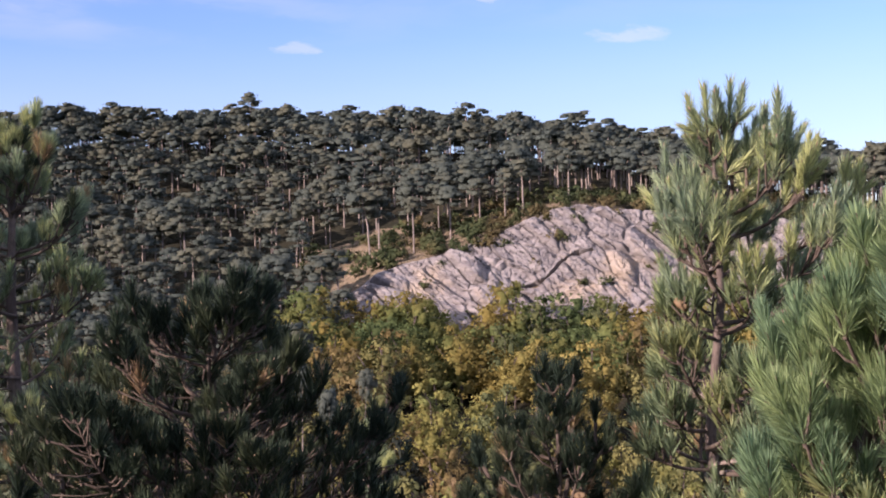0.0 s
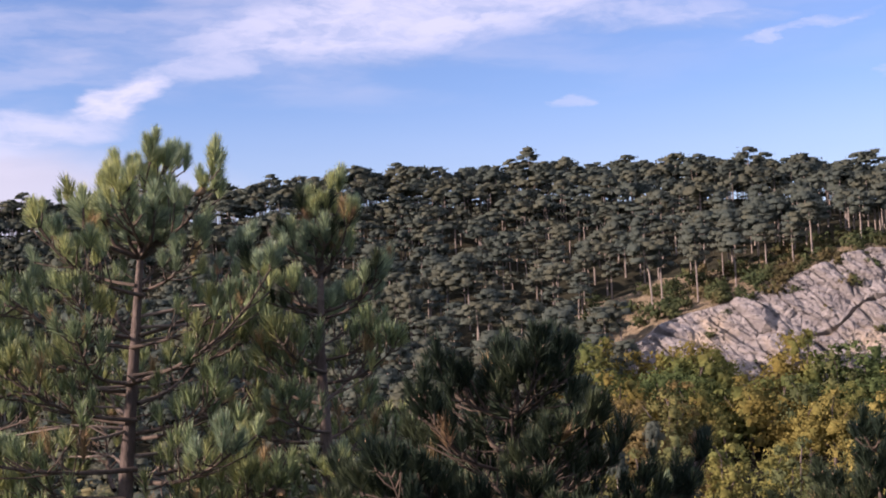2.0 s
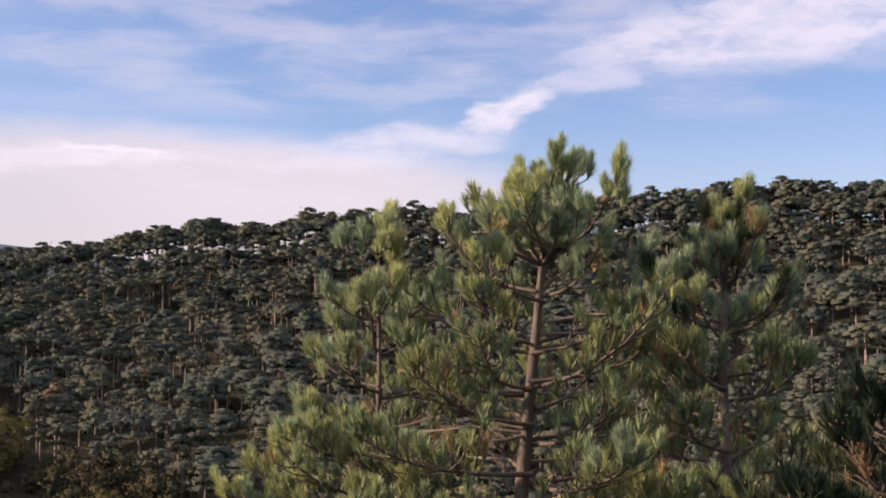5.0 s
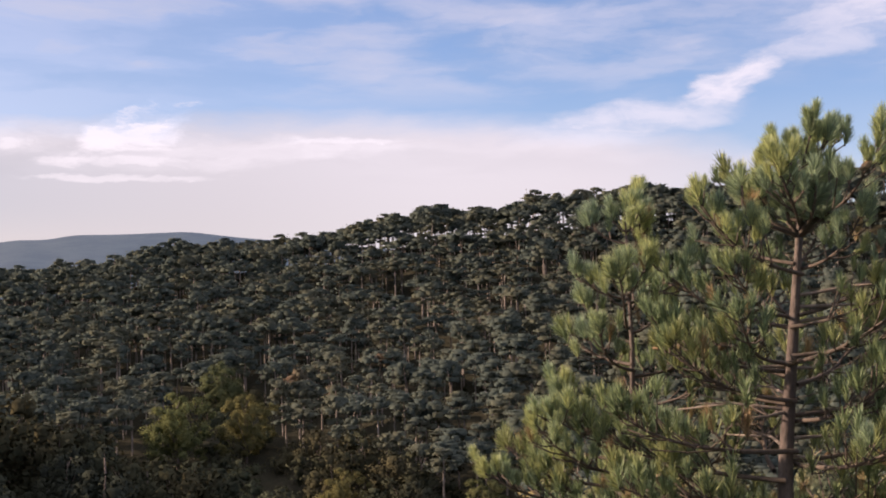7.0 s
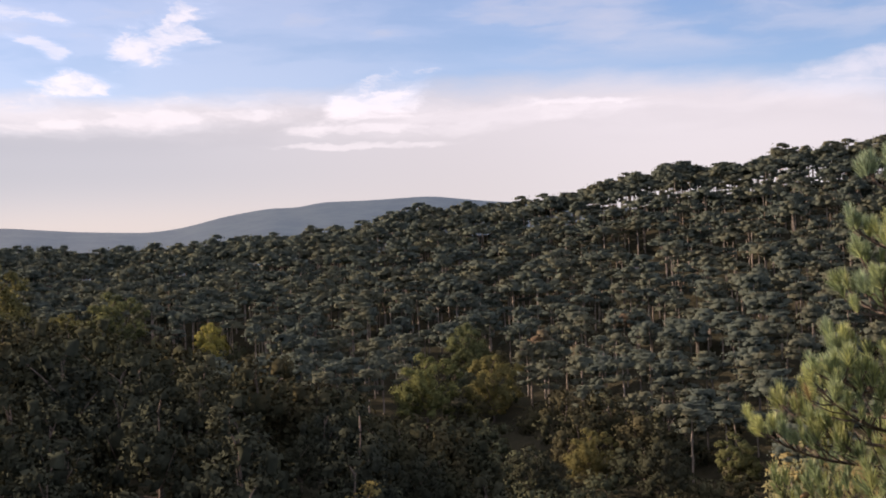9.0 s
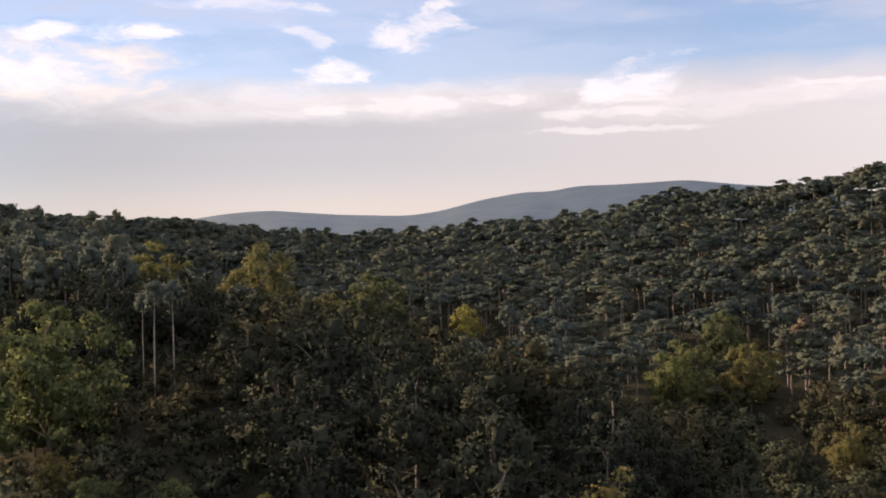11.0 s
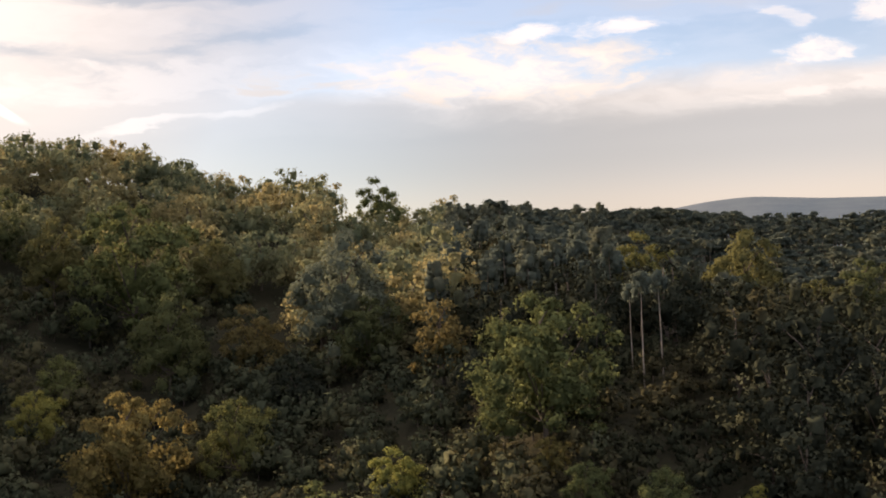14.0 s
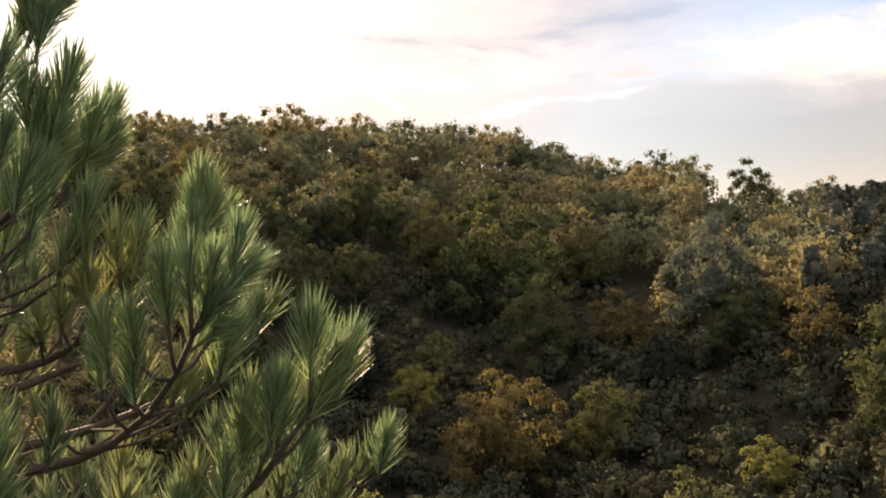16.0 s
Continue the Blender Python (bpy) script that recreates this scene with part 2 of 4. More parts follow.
def surface(name, colours, scale, rough=0.85, bump=0.3, stretch=(1, 1, 1), fine=8.0, gloss=0.2):
    """A plain rough surface: patches at one scale, grain at another, and relief."""
    mat, g, t = material(name)
    where = t.nodes.new("ShaderNodeTexCoord").outputs["Object"]
    mapped = t.nodes.new("ShaderNodeMapping")
    mapped.inputs["Scale"].default_value = stretch
    g.put(mapped.inputs[0], where)
    where = mapped.outputs[0]
    big, small = g.noise(where, scale, 4.0, 0.6), g.noise(where, scale * fine, 6.0, 0.65)
    a, b, c = colours
    col = g.mix(g.ramp(big, 0.35, 0.65), a, b)
    col = g.mix(g.m("MULTIPLY", g.ramp(small, 0.40, 0.70), 0.75), col, c)
    bsdf, out, bm = (t.nodes.new("ShaderNode" + k) for k in ("BsdfPrincipled", "OutputMaterial", "Bump"))
    g.put(bsdf.inputs["Base Color"], col)
    bsdf.inputs["Roughness"].default_value = rough
    bsdf.inputs["Specular IOR Level"].default_value = gloss
    g.put(bm.inputs["Height"], g.m("ADD", big, small))
    bm.inputs["Strength"].default_value = bump
    bm.inputs["Distance"].default_value = 1.0 / (scale * fine)
    g.put(bsdf.inputs["Normal"], bm.outputs[0])
    t.links.new(bsdf.outputs[0], out.inputs[0])
    return mat


# blued and lightened: haze over the pine slope is put into the needle colour
PINE_FAR = foliage("hazed_far_needles", ((0.092, 0.116, 0.100), (0.107, 0.129, 0.106), (0.130, 0.140, 0.102)), 0.12, 0.2, 0.5, 0.8, spread=0.06, grain=0.14)
# shade over the spur is painted into these leaves as a near-black colour
LEAF_SHADE = foliage("shade_darkened_leaves", ((0.029, 0.034, 0.026), (0.034, 0.039, 0.028), (0.042, 0.045, 0.030)), leaf=0.2, through_light=0.07, own=True, spread=0.1, grain=0.12)
LEAF_FAR = foliage("far_broad_leaves", ((0.088, 0.122, 0.048), (0.145, 0.162, 0.054), (0.210, 0.172, 0.052)), 0.10, 0.12, 0.45, spread=0.1, grain=0.25)
# olive leaves, greyed and lightened in colour to stand for haze and sun glare
LEAF_OLIVE = foliage("hazed_olive_leaves", ((0.140, 0.162, 0.100), (0.215, 0.218, 0.120), (0.285, 0.240, 0.118)), 0.08, 0.12, 0.45, spread=0.06, grain=0.15)
LEAF_OLIVE_OWN = foliage("olive_single_leaves", ((0.088, 0.104, 0.052), (0.110, 0.120, 0.056), (0.135, 0.126, 0.054)), leaf=0.15, through_light=0.4, own=True, spread=0.08, grain=0.15)
LEAF_SILVER = foliage("silvery_leaves", ((0.112, 0.132, 0.098), (0.128, 0.146, 0.108), (0.136, 0.150, 0.106)), leaf=0.15, through_light=0.35, own=True, spread=0.08, grain=0.15)
LEAF_SHRUB = foliage("shrub_leaves", ((0.058, 0.078, 0.038), (0.082, 0.096, 0.044), (0.122, 0.100, 0.050)), 0.20, 0.15, 0.35, spread=0.12, grain=0.25)
# growth between the trees, its colour darkened to paint in the shadow gaps
LEAF_GAP_SHADE = foliage("gap_shadow_leaves", ((0.054, 0.064, 0.042), (0.066, 0.073, 0.045), (0.084, 0.078, 0.044)), 0.10, 0.15, 0.14, spread=0.08, grain=0.15)
# undergrowth and spur wood: leaf colour lowered to stand for the shade there
LEAF_LOW_SHADE = foliage("shade_darkened_low_leaves", ((0.032, 0.037, 0.025), (0.040, 0.043, 0.027), (0.052, 0.048, 0.028)), 0.10, 0.2, 0.08, spread=0.08, grain=0.12)
LEAF_GREEN = foliage("green_leaves", ((0.092, 0.110, 0.050), (0.124, 0.134, 0.055), (0.165, 0.156, 0.058)), leaf=0.2, through_light=0.28, own=True, grain=0.25)
LEAF_YELLOW = foliage("yellowing_leaves", ((0.178, 0.198, 0.066), (0.230, 0.224, 0.070), (0.255, 0.208, 0.066)), leaf=0.2, through_light=0.4, own=True, grain=0.25)
LEAF_RUST = foliage("rusty_leaves", ((0.150, 0.124, 0.056), (0.188, 0.144, 0.060), (0.175, 0.152, 0.060)), leaf=0.2, through_light=0.4, own=True, grain=0.25)
NEEDLES = foliage("pine_needles", ((0.145, 0.232, 0.128), (0.185, 0.276, 0.136), (0.235, 0.312, 0.134)), 3.0, 0.6, 0.45, 0.5, gloss=0.2, spread=0.3)
# a darkened copy of the needles: shade on these pines painted into the colour
NEEDLES_SHADE = foliage("shade_darkened_needles", ((0.026, 0.042, 0.029), (0.036, 0.053, 0.032), (0.052, 0.068, 0.036)), 2.2, 0.5, 0.2, 0.5, gloss=0.1, spread=0.3)
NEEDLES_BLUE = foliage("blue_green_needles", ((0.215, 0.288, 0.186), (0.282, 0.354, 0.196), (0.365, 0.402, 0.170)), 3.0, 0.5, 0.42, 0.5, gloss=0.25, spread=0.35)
# darker than the outer needles: the shade inside the crown is put into the colour
NEEDLES_INNER_SHADE = foliage("inner_shade_needles", ((0.140, 0.192, 0.104), (0.182, 0.234, 0.110), (0.240, 0.262, 0.106)), 3.0, 0.5, 0.3, 0.5, gloss=0.15, spread=0.3)
NEEDLES_DRY = foliage("dry_pine_needles", ((0.28, 0.22, 0.11), (0.33, 0.25, 0.13), (0.25, 0.17, 0.10)), leaf=0.6, through_light=0.2, own=True)
BARK = surface("pine_bark", ((0.095, 0.075, 0.064), (0.15, 0.120, 0.10), (0.05, 0.042, 0.036)), 9.0, 0.9, 0.6, stretch=(1, 1, 0.35))
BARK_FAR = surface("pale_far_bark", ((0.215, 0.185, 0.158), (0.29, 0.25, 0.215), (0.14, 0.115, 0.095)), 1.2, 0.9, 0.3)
TWIG = surface("twig_bark", ((0.076, 0.060, 0.047), (0.120, 0.094, 0.072), (0.046, 0.036, 0.028)), 30.0, 0.85, 0.4)
DEAD = surface("bleached_dead_wood", ((0.19, 0.155, 0.125), (0.25, 0.205, 0.165), (0.12, 0.095, 0.075)), 40.0, 0.85, 0.4)
PINE_DRY = foliage("rusty_pine_needles", ((0.135, 0.105, 0.075), (0.160, 0.118, 0.080), (0.125, 0.112, 0.078)), 0.2, 0.2, 0.4, 0.8, spread=0.08, grain=0.14)
CONE = surface("pine_cone", ((0.17, 0.115, 0.062), (0.22, 0.15, 0.08), (0.10, 0.068, 0.04)), 60.0, 0.7, 0.4)
BUD = surface("pale_bud", ((0.26, 0.19, 0.12), (0.32, 0.24, 0.16), (0.18, 0.13, 0.09)), 60.0, 0.7, 0.2)
# litter colour kept very dark, with the shade under the trees painted in
FLOOR = surface("forest_floor", ((0.034, 0.033, 0.024), (0.046, 0.042, 0.029), (0.026, 0.030, 0.019)), 0.12, 0.95, 0.5, fine=14, gloss=0.0)
GRASS = surface("dry_slope_grass", ((0.17, 0.135, 0.088), (0.25, 0.195, 0.130), (0.095, 0.088, 0.055)), 0.45, 0.95, 0.9, fine=5.0, gloss=0.0)


def rock_material():
    mat, g, t = material("pale_grey_limestone")
    where = t.nodes.new("ShaderNodeTexCoord").outputs["Object"]
    tilt = t.nodes.new("ShaderNodeMapping")
    tilt.inputs["Rotation"].default_value = (0.0, radians(32), 0.0)
    tilt.inputs["Scale"].default_value = (0.35, 0.35, 1.5)
    g.put(tilt.inputs[0], where)
    bands, grain, patch = g.noise(tilt.outputs[0], 0.9, 6.0, 0.65), g.noise(where, 2.6, 8.0, 0.7), g.noise(where, 0.13, 3.0, 0.5)
    col = g.mix(g.ramp(bands, 0.35, 0.65), (0.175, 0.163, 0.158), (0.285, 0.265, 0.248))
    col = g.mix(g.m("MULTIPLY", g.ramp(patch, 0.56, 0.70), 0.65), col, (0.40, 0.33, 0.24))
    col = g.mix(g.m("MULTIPLY", g.ramp(grain, 0.52, 0.72), 0.55), col, (0.11, 0.10, 0.098))
    bsdf, out, bm = (t.nodes.new("ShaderNode" + k) for k in ("BsdfPrincipled", "OutputMaterial", "Bump"))
    g.put(bsdf.inputs["Base Color"], col)
    bsdf.inputs["Roughness"].default_value = 0.9
    bsdf.inputs["Specular IOR Level"].default_value = 0.2
    g.put(bm.inputs["Height"], g.m("ADD", g.m("MULTIPLY", bands, 0.8), grain))
    bm.inputs["Strength"].default_value, bm.inputs["Distance"].default_value = 0.8, 0.5
    g.put(bsdf.inputs["Normal"], bm.outputs[0])
    t.links.new(bsdf.outputs[0], out.inputs[0])
    return mat


ROCK = rock_material()


def haze_glow_material():
    """The far woods, kilometres off: near-black leaves, and haze painted on as a blue glow of the surface."""
    mat, g, t = material("far_woods_haze_glow")
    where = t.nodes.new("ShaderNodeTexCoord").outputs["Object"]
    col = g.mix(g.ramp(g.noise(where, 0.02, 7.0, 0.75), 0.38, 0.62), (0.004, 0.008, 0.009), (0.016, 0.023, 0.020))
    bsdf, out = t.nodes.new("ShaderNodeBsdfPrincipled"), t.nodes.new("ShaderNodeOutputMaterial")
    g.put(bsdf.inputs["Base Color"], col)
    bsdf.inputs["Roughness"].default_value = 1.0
    # the surface itself glows blue in place of haze in the air
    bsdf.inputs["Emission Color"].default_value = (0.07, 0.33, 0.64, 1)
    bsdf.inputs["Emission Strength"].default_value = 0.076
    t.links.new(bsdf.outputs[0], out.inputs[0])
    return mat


HAZE = haze_glow_material()


# ---------------------------------------------------------------- mesh tools
def mesh_of(name, verts, tris, mats, which=None, smooth=False, normals=None):
    verts, tris = np.asarray(verts, np.float32).reshape(-1, 3), np.asarray(tris, np.int32)
    me = bpy.data.meshes.new(name)
    n = tris.shape[1]
    me.vertices.add(len(verts)), me.loops.add(tris.size), me.polygons.add(len(tris))
    me.vertices.foreach_set("co", verts.ravel())
    me.loops.foreach_set("vertex_index", tris.ravel())
    me.polygons.foreach_set("loop_start", np.arange(0, tris.size, n, dtype=np.int32))
    for mat in mats:
        me.materials.append(mat)
    if which is not None:
        me.polygons.foreach_set("material_index", np.asarray(which, np.int32))
    me.polygons.foreach_set("use_smooth", np.full(len(tris), smooth))
    me.update(calc_edges=True)
    if normals is not None:
        me.normals_split_custom_set_from_vertices(np.asarray(normals, np.float32))
    return me


def child(name, me, parent, label="", m=None):
    ob = new(name, me)
    ob.parent = parent
    if m is not None:
        ob.matrix_basis = m
    if label:
        tagged(ob, label=label)
    return ob


def tube(points, radii, sides=6):
    """Verts and triangles of a tapered limb along points."""
    points, radii = [Vector(p) for p in points], [float(r) for r in radii]
    verts, tris = [], []
    for n, p in enumerate(points):
        way = (points[min(n + 1, len(points) - 1)] - points[max(n - 1, 0)]).normalized()
        side = way.cross(Vector((0.31, 0.17, 0.93))).normalized()
        if side.length < 0.5:
            side = Vector((1, 0, 0))
        up = way.cross(side)
        for k in range(sides):
            a = 2 * math.pi * k / sides
            verts.append(p + radii[n] * (math.cos(a) * side + math.sin(a) * up))
    for n in range(len(points) - 1):
        for k in range(sides):
            a, b = n * sides + k, n * sides + (k + 1) % sides
            tris += [(a, b, b + sides), (a, b + sides, a + sides)]
    verts.append(points[-1] + (points[-1] - points[-2]).normalized() * radii[-1])
    top = (len(points) - 1) * sides
    tris += [(top + k, top + (k + 1) % sides, len(verts) - 1) for k in range(sides)]
    return np.array([v[:] for v in verts]), np.array(tris)


class Soup:
    """Triangles gathered from many pieces, with a material slot for each, and leaf normals where they are given."""

    def __init__(self):
        self.v, self.f, self.w, self.q, self.n = [], [], [], [], 0

    def add(self, verts, tris, slot=0, normals=None):
        self.v.append(np.asarray(verts, np.float32)), self.f.append(np.asarray(tris, np.int32) + self.n)
        self.w.append(np.full(len(tris), slot, np.int32))
        self.q.append(np.asarray(verts, np.float32) * 0 if normals is None else np.asarray(normals, np.float32))
        self.n += len(verts)

    def arrays(self):
        return np.concatenate(self.v), np.concatenate(self.f), np.concatenate(self.w)

    def normals(self):
        return np.concatenate(self.q)


def unit(a):
    return a / np.maximum(np.linalg.norm(a, axis=1, keepdims=True), 1e-6)


def flakes(rng, centres, normals, size, outward):
    """One triangle for each centre, lying across its normal, turned at random. They share the rounding of the bough that they clothe."""
    n = len(centres)
    normals, outward = unit(normals), unit(outward)
    normals = normals * np.where((normals * outward).sum(1, keepdims=True) < 0, -1.0, 1.0)
    a = unit(np.cross(normals, rng.normal(size=(n, 3))))
    b = np.cross(normals, a)
    size = np.broadcast_to(np.asarray(size, float), (n,))[:, None]
    p = np.stack([centres + size * a * 0.62, centres - size * (0.42 * a - 0.48 * b), centres - size * (0.42 * a + 0.48 * b)], 1)
    shade = unit(outward * 0.85 + normals * 0.25)
    return p.reshape(-1, 3), np.arange(3 * n).reshape(-1, 3), np.repeat(shade, 3, 0)


# ---------------------------------------------------------------- ground
EYE = 1.6
RADII = np.array([0, 3, 8, 14, 22, 30, 45, 60, 75, 90, 105, 120, 135, 148, 154, 160, 165, 175, 190, 205, 220, 235, 250, 265, 280, 300, 320, 340, 380, 450, 600, 1000, 2000, 4800.0])
RIDGE = {-60: (3.0, 230), -18: (3.4, 230), -9.6: (4.9, 235), -4.3: (5.8, 240), -0.5: (6.25, 243), 4.6: (6.3, 245), 7.6: (6.65, 245), 12: (6.4, 248), 17: (6.5, 252), 21.4: (6.25, 256),
         29.5: (5.35, 264), 34: (5.45, 269), 38: (5.05, 276), 41.8: (4.72, 284), 45.3: (3.95, 291), 48.3: (3.5, 297), 51.6: (3.42, 302), 54.3: (2.88, 307), 58: (2.5, 313), 61.5: (2.2, 319),
         64: (1.98, 325), 67.6: (2.07, 332), 70.6: (2.4, 335), 73.8: (2.8, 335), 78.8: (2.9, 315), 82: (3.4, 270), 84.4: (3.48, 244), 87.5: (4.0, 235), 89: (4.9, 235), 93.5: (5.3, 237),
         96: (6.2, 240), 98: (6.75, 243), 100.5: (7.05, 246), 103.4: (7.45, 250), 107.2: (7.75, 253), 111: (7.55, 256), 115: (7.7, 258), 140: (6.0, 260)}
SHAPES = {
    -60: [(90, -24), (120, -20), (148, -13), (165, 2)],
    -14: [(90, -24), (120, -20), (148, -12), (154, -8), (165, 4.5), (175, 6.0)],
    -5.5: [(90, -24), (120, -20), (148, -13), (154, -9), (165, 6.4), (175, 8.0)],
    -2.0: [(90, -24), (120, -20), (148, -13), (154, -9.5), (165, 2.6), (175, 5.2)],
    0.5: [(90, -24), (120, -20), (148, -13), (154, -10), (165, -0.4), (175, 3.0)],
    2.6: [(90, -24), (120, -20), (148, -13), (154, -10.5), (165, -1.6), (175, 1.5)],
    4.8: [(90, -24), (120, -19), (148, -13), (154, -10.5), (165, -5.5), (175, -1.5)],
    8: [(90, -24), (125, -19), (160, -8.5), (200, 4.5)],
    20: [(90, -25), (130, -21), (170, -9), (215, 6)],
    35: [(90, -26), (135, -23), (175, -11), (225, 3)],
    46: [(90, -24), (105, -22), (145, -23), (185, -13), (240, 0)],
    52: [(70, -21), (95, -17.5), (110, -18), (150, -21), (190, -13), (250, 0)],
    57: [(60, -19), (90, -13.5), (105, -14), (150, -20), (190, -14), (250, -3)],
    63: [(60, -18), (90, -10.5), (112, -9.0), (150, -16), (190, -14), (250, -5)],
    68: [(60, -18), (85, -11.0), (118, -7.0), (150, -10), (190, -12), (250, -6)],
    74: [(60, -18), (85, -10), (105, -6.2), (130, -3.5), (165, -4), (220, -5)],
    80: [(60, -18), (80, -12), (105, -7), (135, -2.5), (170, 0), (220, 2)],
    88: [(60, -21), (90, -15), (120, -9), (165, -1)],
    96: [(60, -23), (95, -19), (125, -12), (170, 0)],
    104: [(60, -23), (95, -18), (125, -11), (170, 3)],
    140: [(60, -18), (95, -12), (125, -8), (170, 3)],
}


def ground_table():
    keys = sorted(RIDGE)
    out = {}
    for az in np.arange(-60, 141, 1.0):
        el, far = np.interp(az, keys, [RIDGE[k][0] for k in keys]), np.interp(az, keys, [RIDGE[k][1] for k in keys])
        crest = EYE + far * math.tan(radians(el)) - 7.1
        names = sorted(SHAPES)
        lo = max(k for k in names if k <= az)
        hi = min(k for k in names if k >= az)
        rows = []
        for k in (lo, hi):
            knots = [(0, 0), (2.2, -0.2), (6, -3.4), (14, -8.5), (30, -15)] + SHAPES[k] + [(far, crest), (far + 40, crest - 3), (far + 200, crest - 40), (900, -45), (4800, -60)]
            rows.append(np.interp(RADII, *np.array(knots).T))
        f = 0 if hi == lo else (az - lo) / (hi - lo)
        out[az] = rows[0] * (1 - f) + rows[1] * f
    flat = np.interp(RADII, [0, 10, 60, 300, 4800], [0, 0.6, 1.5, -6, -60])
    for az in list(np.arange(-180, -90, 1.0)) + list(np.arange(171, 181, 1.0)):
        out[az] = flat
    for az in np.arange(-90, -60, 1.0):
        f = (az + 90) / 30
        out[az] = flat * (1 - f) + out[-60.0] * f
    for az in np.arange(141, 171, 1.0):
        f = (171 - az) / 31
        out[az] = flat * (1 - f) + out[140.0] * f
    return np.array([out[a] for a in np.arange(-180, 181, 1.0)])


TABLE = ground_table()


def ground_z(x, y):
    x, y = np.asarray(x, float), np.asarray(y, float)
    r, az = np.hypot(x, y), np.degrees(np.arctan2(-x, y))
    i = np.clip(np.searchsorted(RADII, r, side="right") - 1, 0, len(RADII) - 2)
    f = np.clip((r - RADII[i]) / (RADII[i + 1] - RADII[i]), 0, 1)
    k = np.clip(np.floor(az + 180).astype(int), 0, 359)
    h = az + 180 - k
    top = TABLE[k, i] * (1 - f) + TABLE[k, i + 1] * f
    low = TABLE[k + 1, i] * (1 - f) + TABLE[k + 1, i + 1] * f
    z = top * (1 - h) + low * h
    wave = np.sin(x * 0.09 + 1.3) * np.cos(y * 0.11 + 0.4) + 0.6 * np.sin(x * 0.23 + y * 0.17) + 0.4 * np.sin(x * 0.05 - y * 0.37)
    return z + 0.35 * wave * np.clip((r - 20) / 40, 0, 1)


def polar(az, r):
    a = np.radians(az)
    return -np.sin(a) * r, np.cos(a) * r


def make_ground():
    rs = np.concatenate([np.linspace(0.4, 30, 26), np.linspace(32, 145, 46), np.linspace(147, 180, 30), np.linspace(183, 420, 70), np.geomspace(440, 4800, 14)])
    azs = np.concatenate([np.arange(-180, -24, 4.0), np.arange(-24, 126, 1.0), np.arange(126, 180, 4.0)])
    verts = [(0, 0, 0)]
    for r in rs:
        x, y = polar(azs, np.full(len(azs), r))
        verts += list(zip(x, y, ground_z(x, y)))
    n, tris = len(azs), []
    for k in range(n):
        tris.append((0, 1 + (k + 1) % n, 1 + k))
    for i in range(len(rs) - 1):
        for k in range(n):
            a, b = 1 + i * n + k, 1 + i * n + (k + 1) % n
            tris += [(a, b, b + n), (a, b + n, a + n)]
    v, f = np.array(verts), np.array(tris)
    r, az = np.hypot(v[:, 0], v[:, 1]), np.degrees(np.arctan2(-v[:, 0], v[:, 1]))
    v[:, 2] -= 1.6 * ((az > -17.5) & (az < 5.2) & (r > 152) & (r < 165.5))
    mid = v[f].mean(1)
    r, az = np.hypot(mid[:, 0], mid[:, 1]), np.degrees(np.arctan2(-mid[:, 0], mid[:, 1]))
    which = ((az > -9) & (az < 6.6) & (r > 150) & (r < 190 - 2 * np.abs(az - 3))).astype(int)
    ob = new("ground", mesh_of("ground", v, f, [FLOOR, GRASS], which, True))
    tagged(ob, "wooded hill ground of brown litter and dry grass", "ground", kind="structure")


make_ground()


def make_far_hills():
    """Ridges some two kilometres off."""
    line = [(34, 2.0), (42, 3.0), (46, 3.4), (48.5, 3.62), (51, 3.95), (54, 3.85), (56, 3.85), (57, 3.62), (58.2, 3.66), (60.2, 3.35), (62, 2.9), (63.5, 2.72), (66.6, 2.84), (69.7, 3.1), (71.5, 3.0), (73.5, 2.7), (77, 2.2), (84, 1.6), (95, 1.2)]
    rng = np.random.default_rng(4)
    azs = np.arange(34, 95, 0.14)
    crest = np.interp(azs, *np.array(line).T)
    crest = np.convolve(np.pad(crest, 7, "edge"), np.hanning(17)[1:-1] / 8.0, "valid")
    rows, verts = np.linspace(0, 1, 46), []
    for k, s in enumerate(rows):
        r = 1500 + 900 * s
        bumps = 0.15 * rng.random(len(azs))
        z = -40 + (EYE + 2400 * np.tan(np.radians(crest)) + 40) * (s ** 0.8) + bumps + 6 * np.sin(azs * 1.7 + 5 * s)* s * (1 - s)
        x, y = polar(azs, np.full(len(azs), r))
        verts += list(zip(x, y, z))
    n = len(azs)
    tris = []
    for i in range(len(rows) - 1):
        for k in range(n - 1):
            a = i * n + k
            tris += [(a, a + n, a + 1), (a + 1, a + n, a + n + 1)]
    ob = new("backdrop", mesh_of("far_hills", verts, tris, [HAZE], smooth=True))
    tagged(ob, "distant wooded ridges with a blue surface glow for haze", "hills", kind="structure")


make_far_hills()


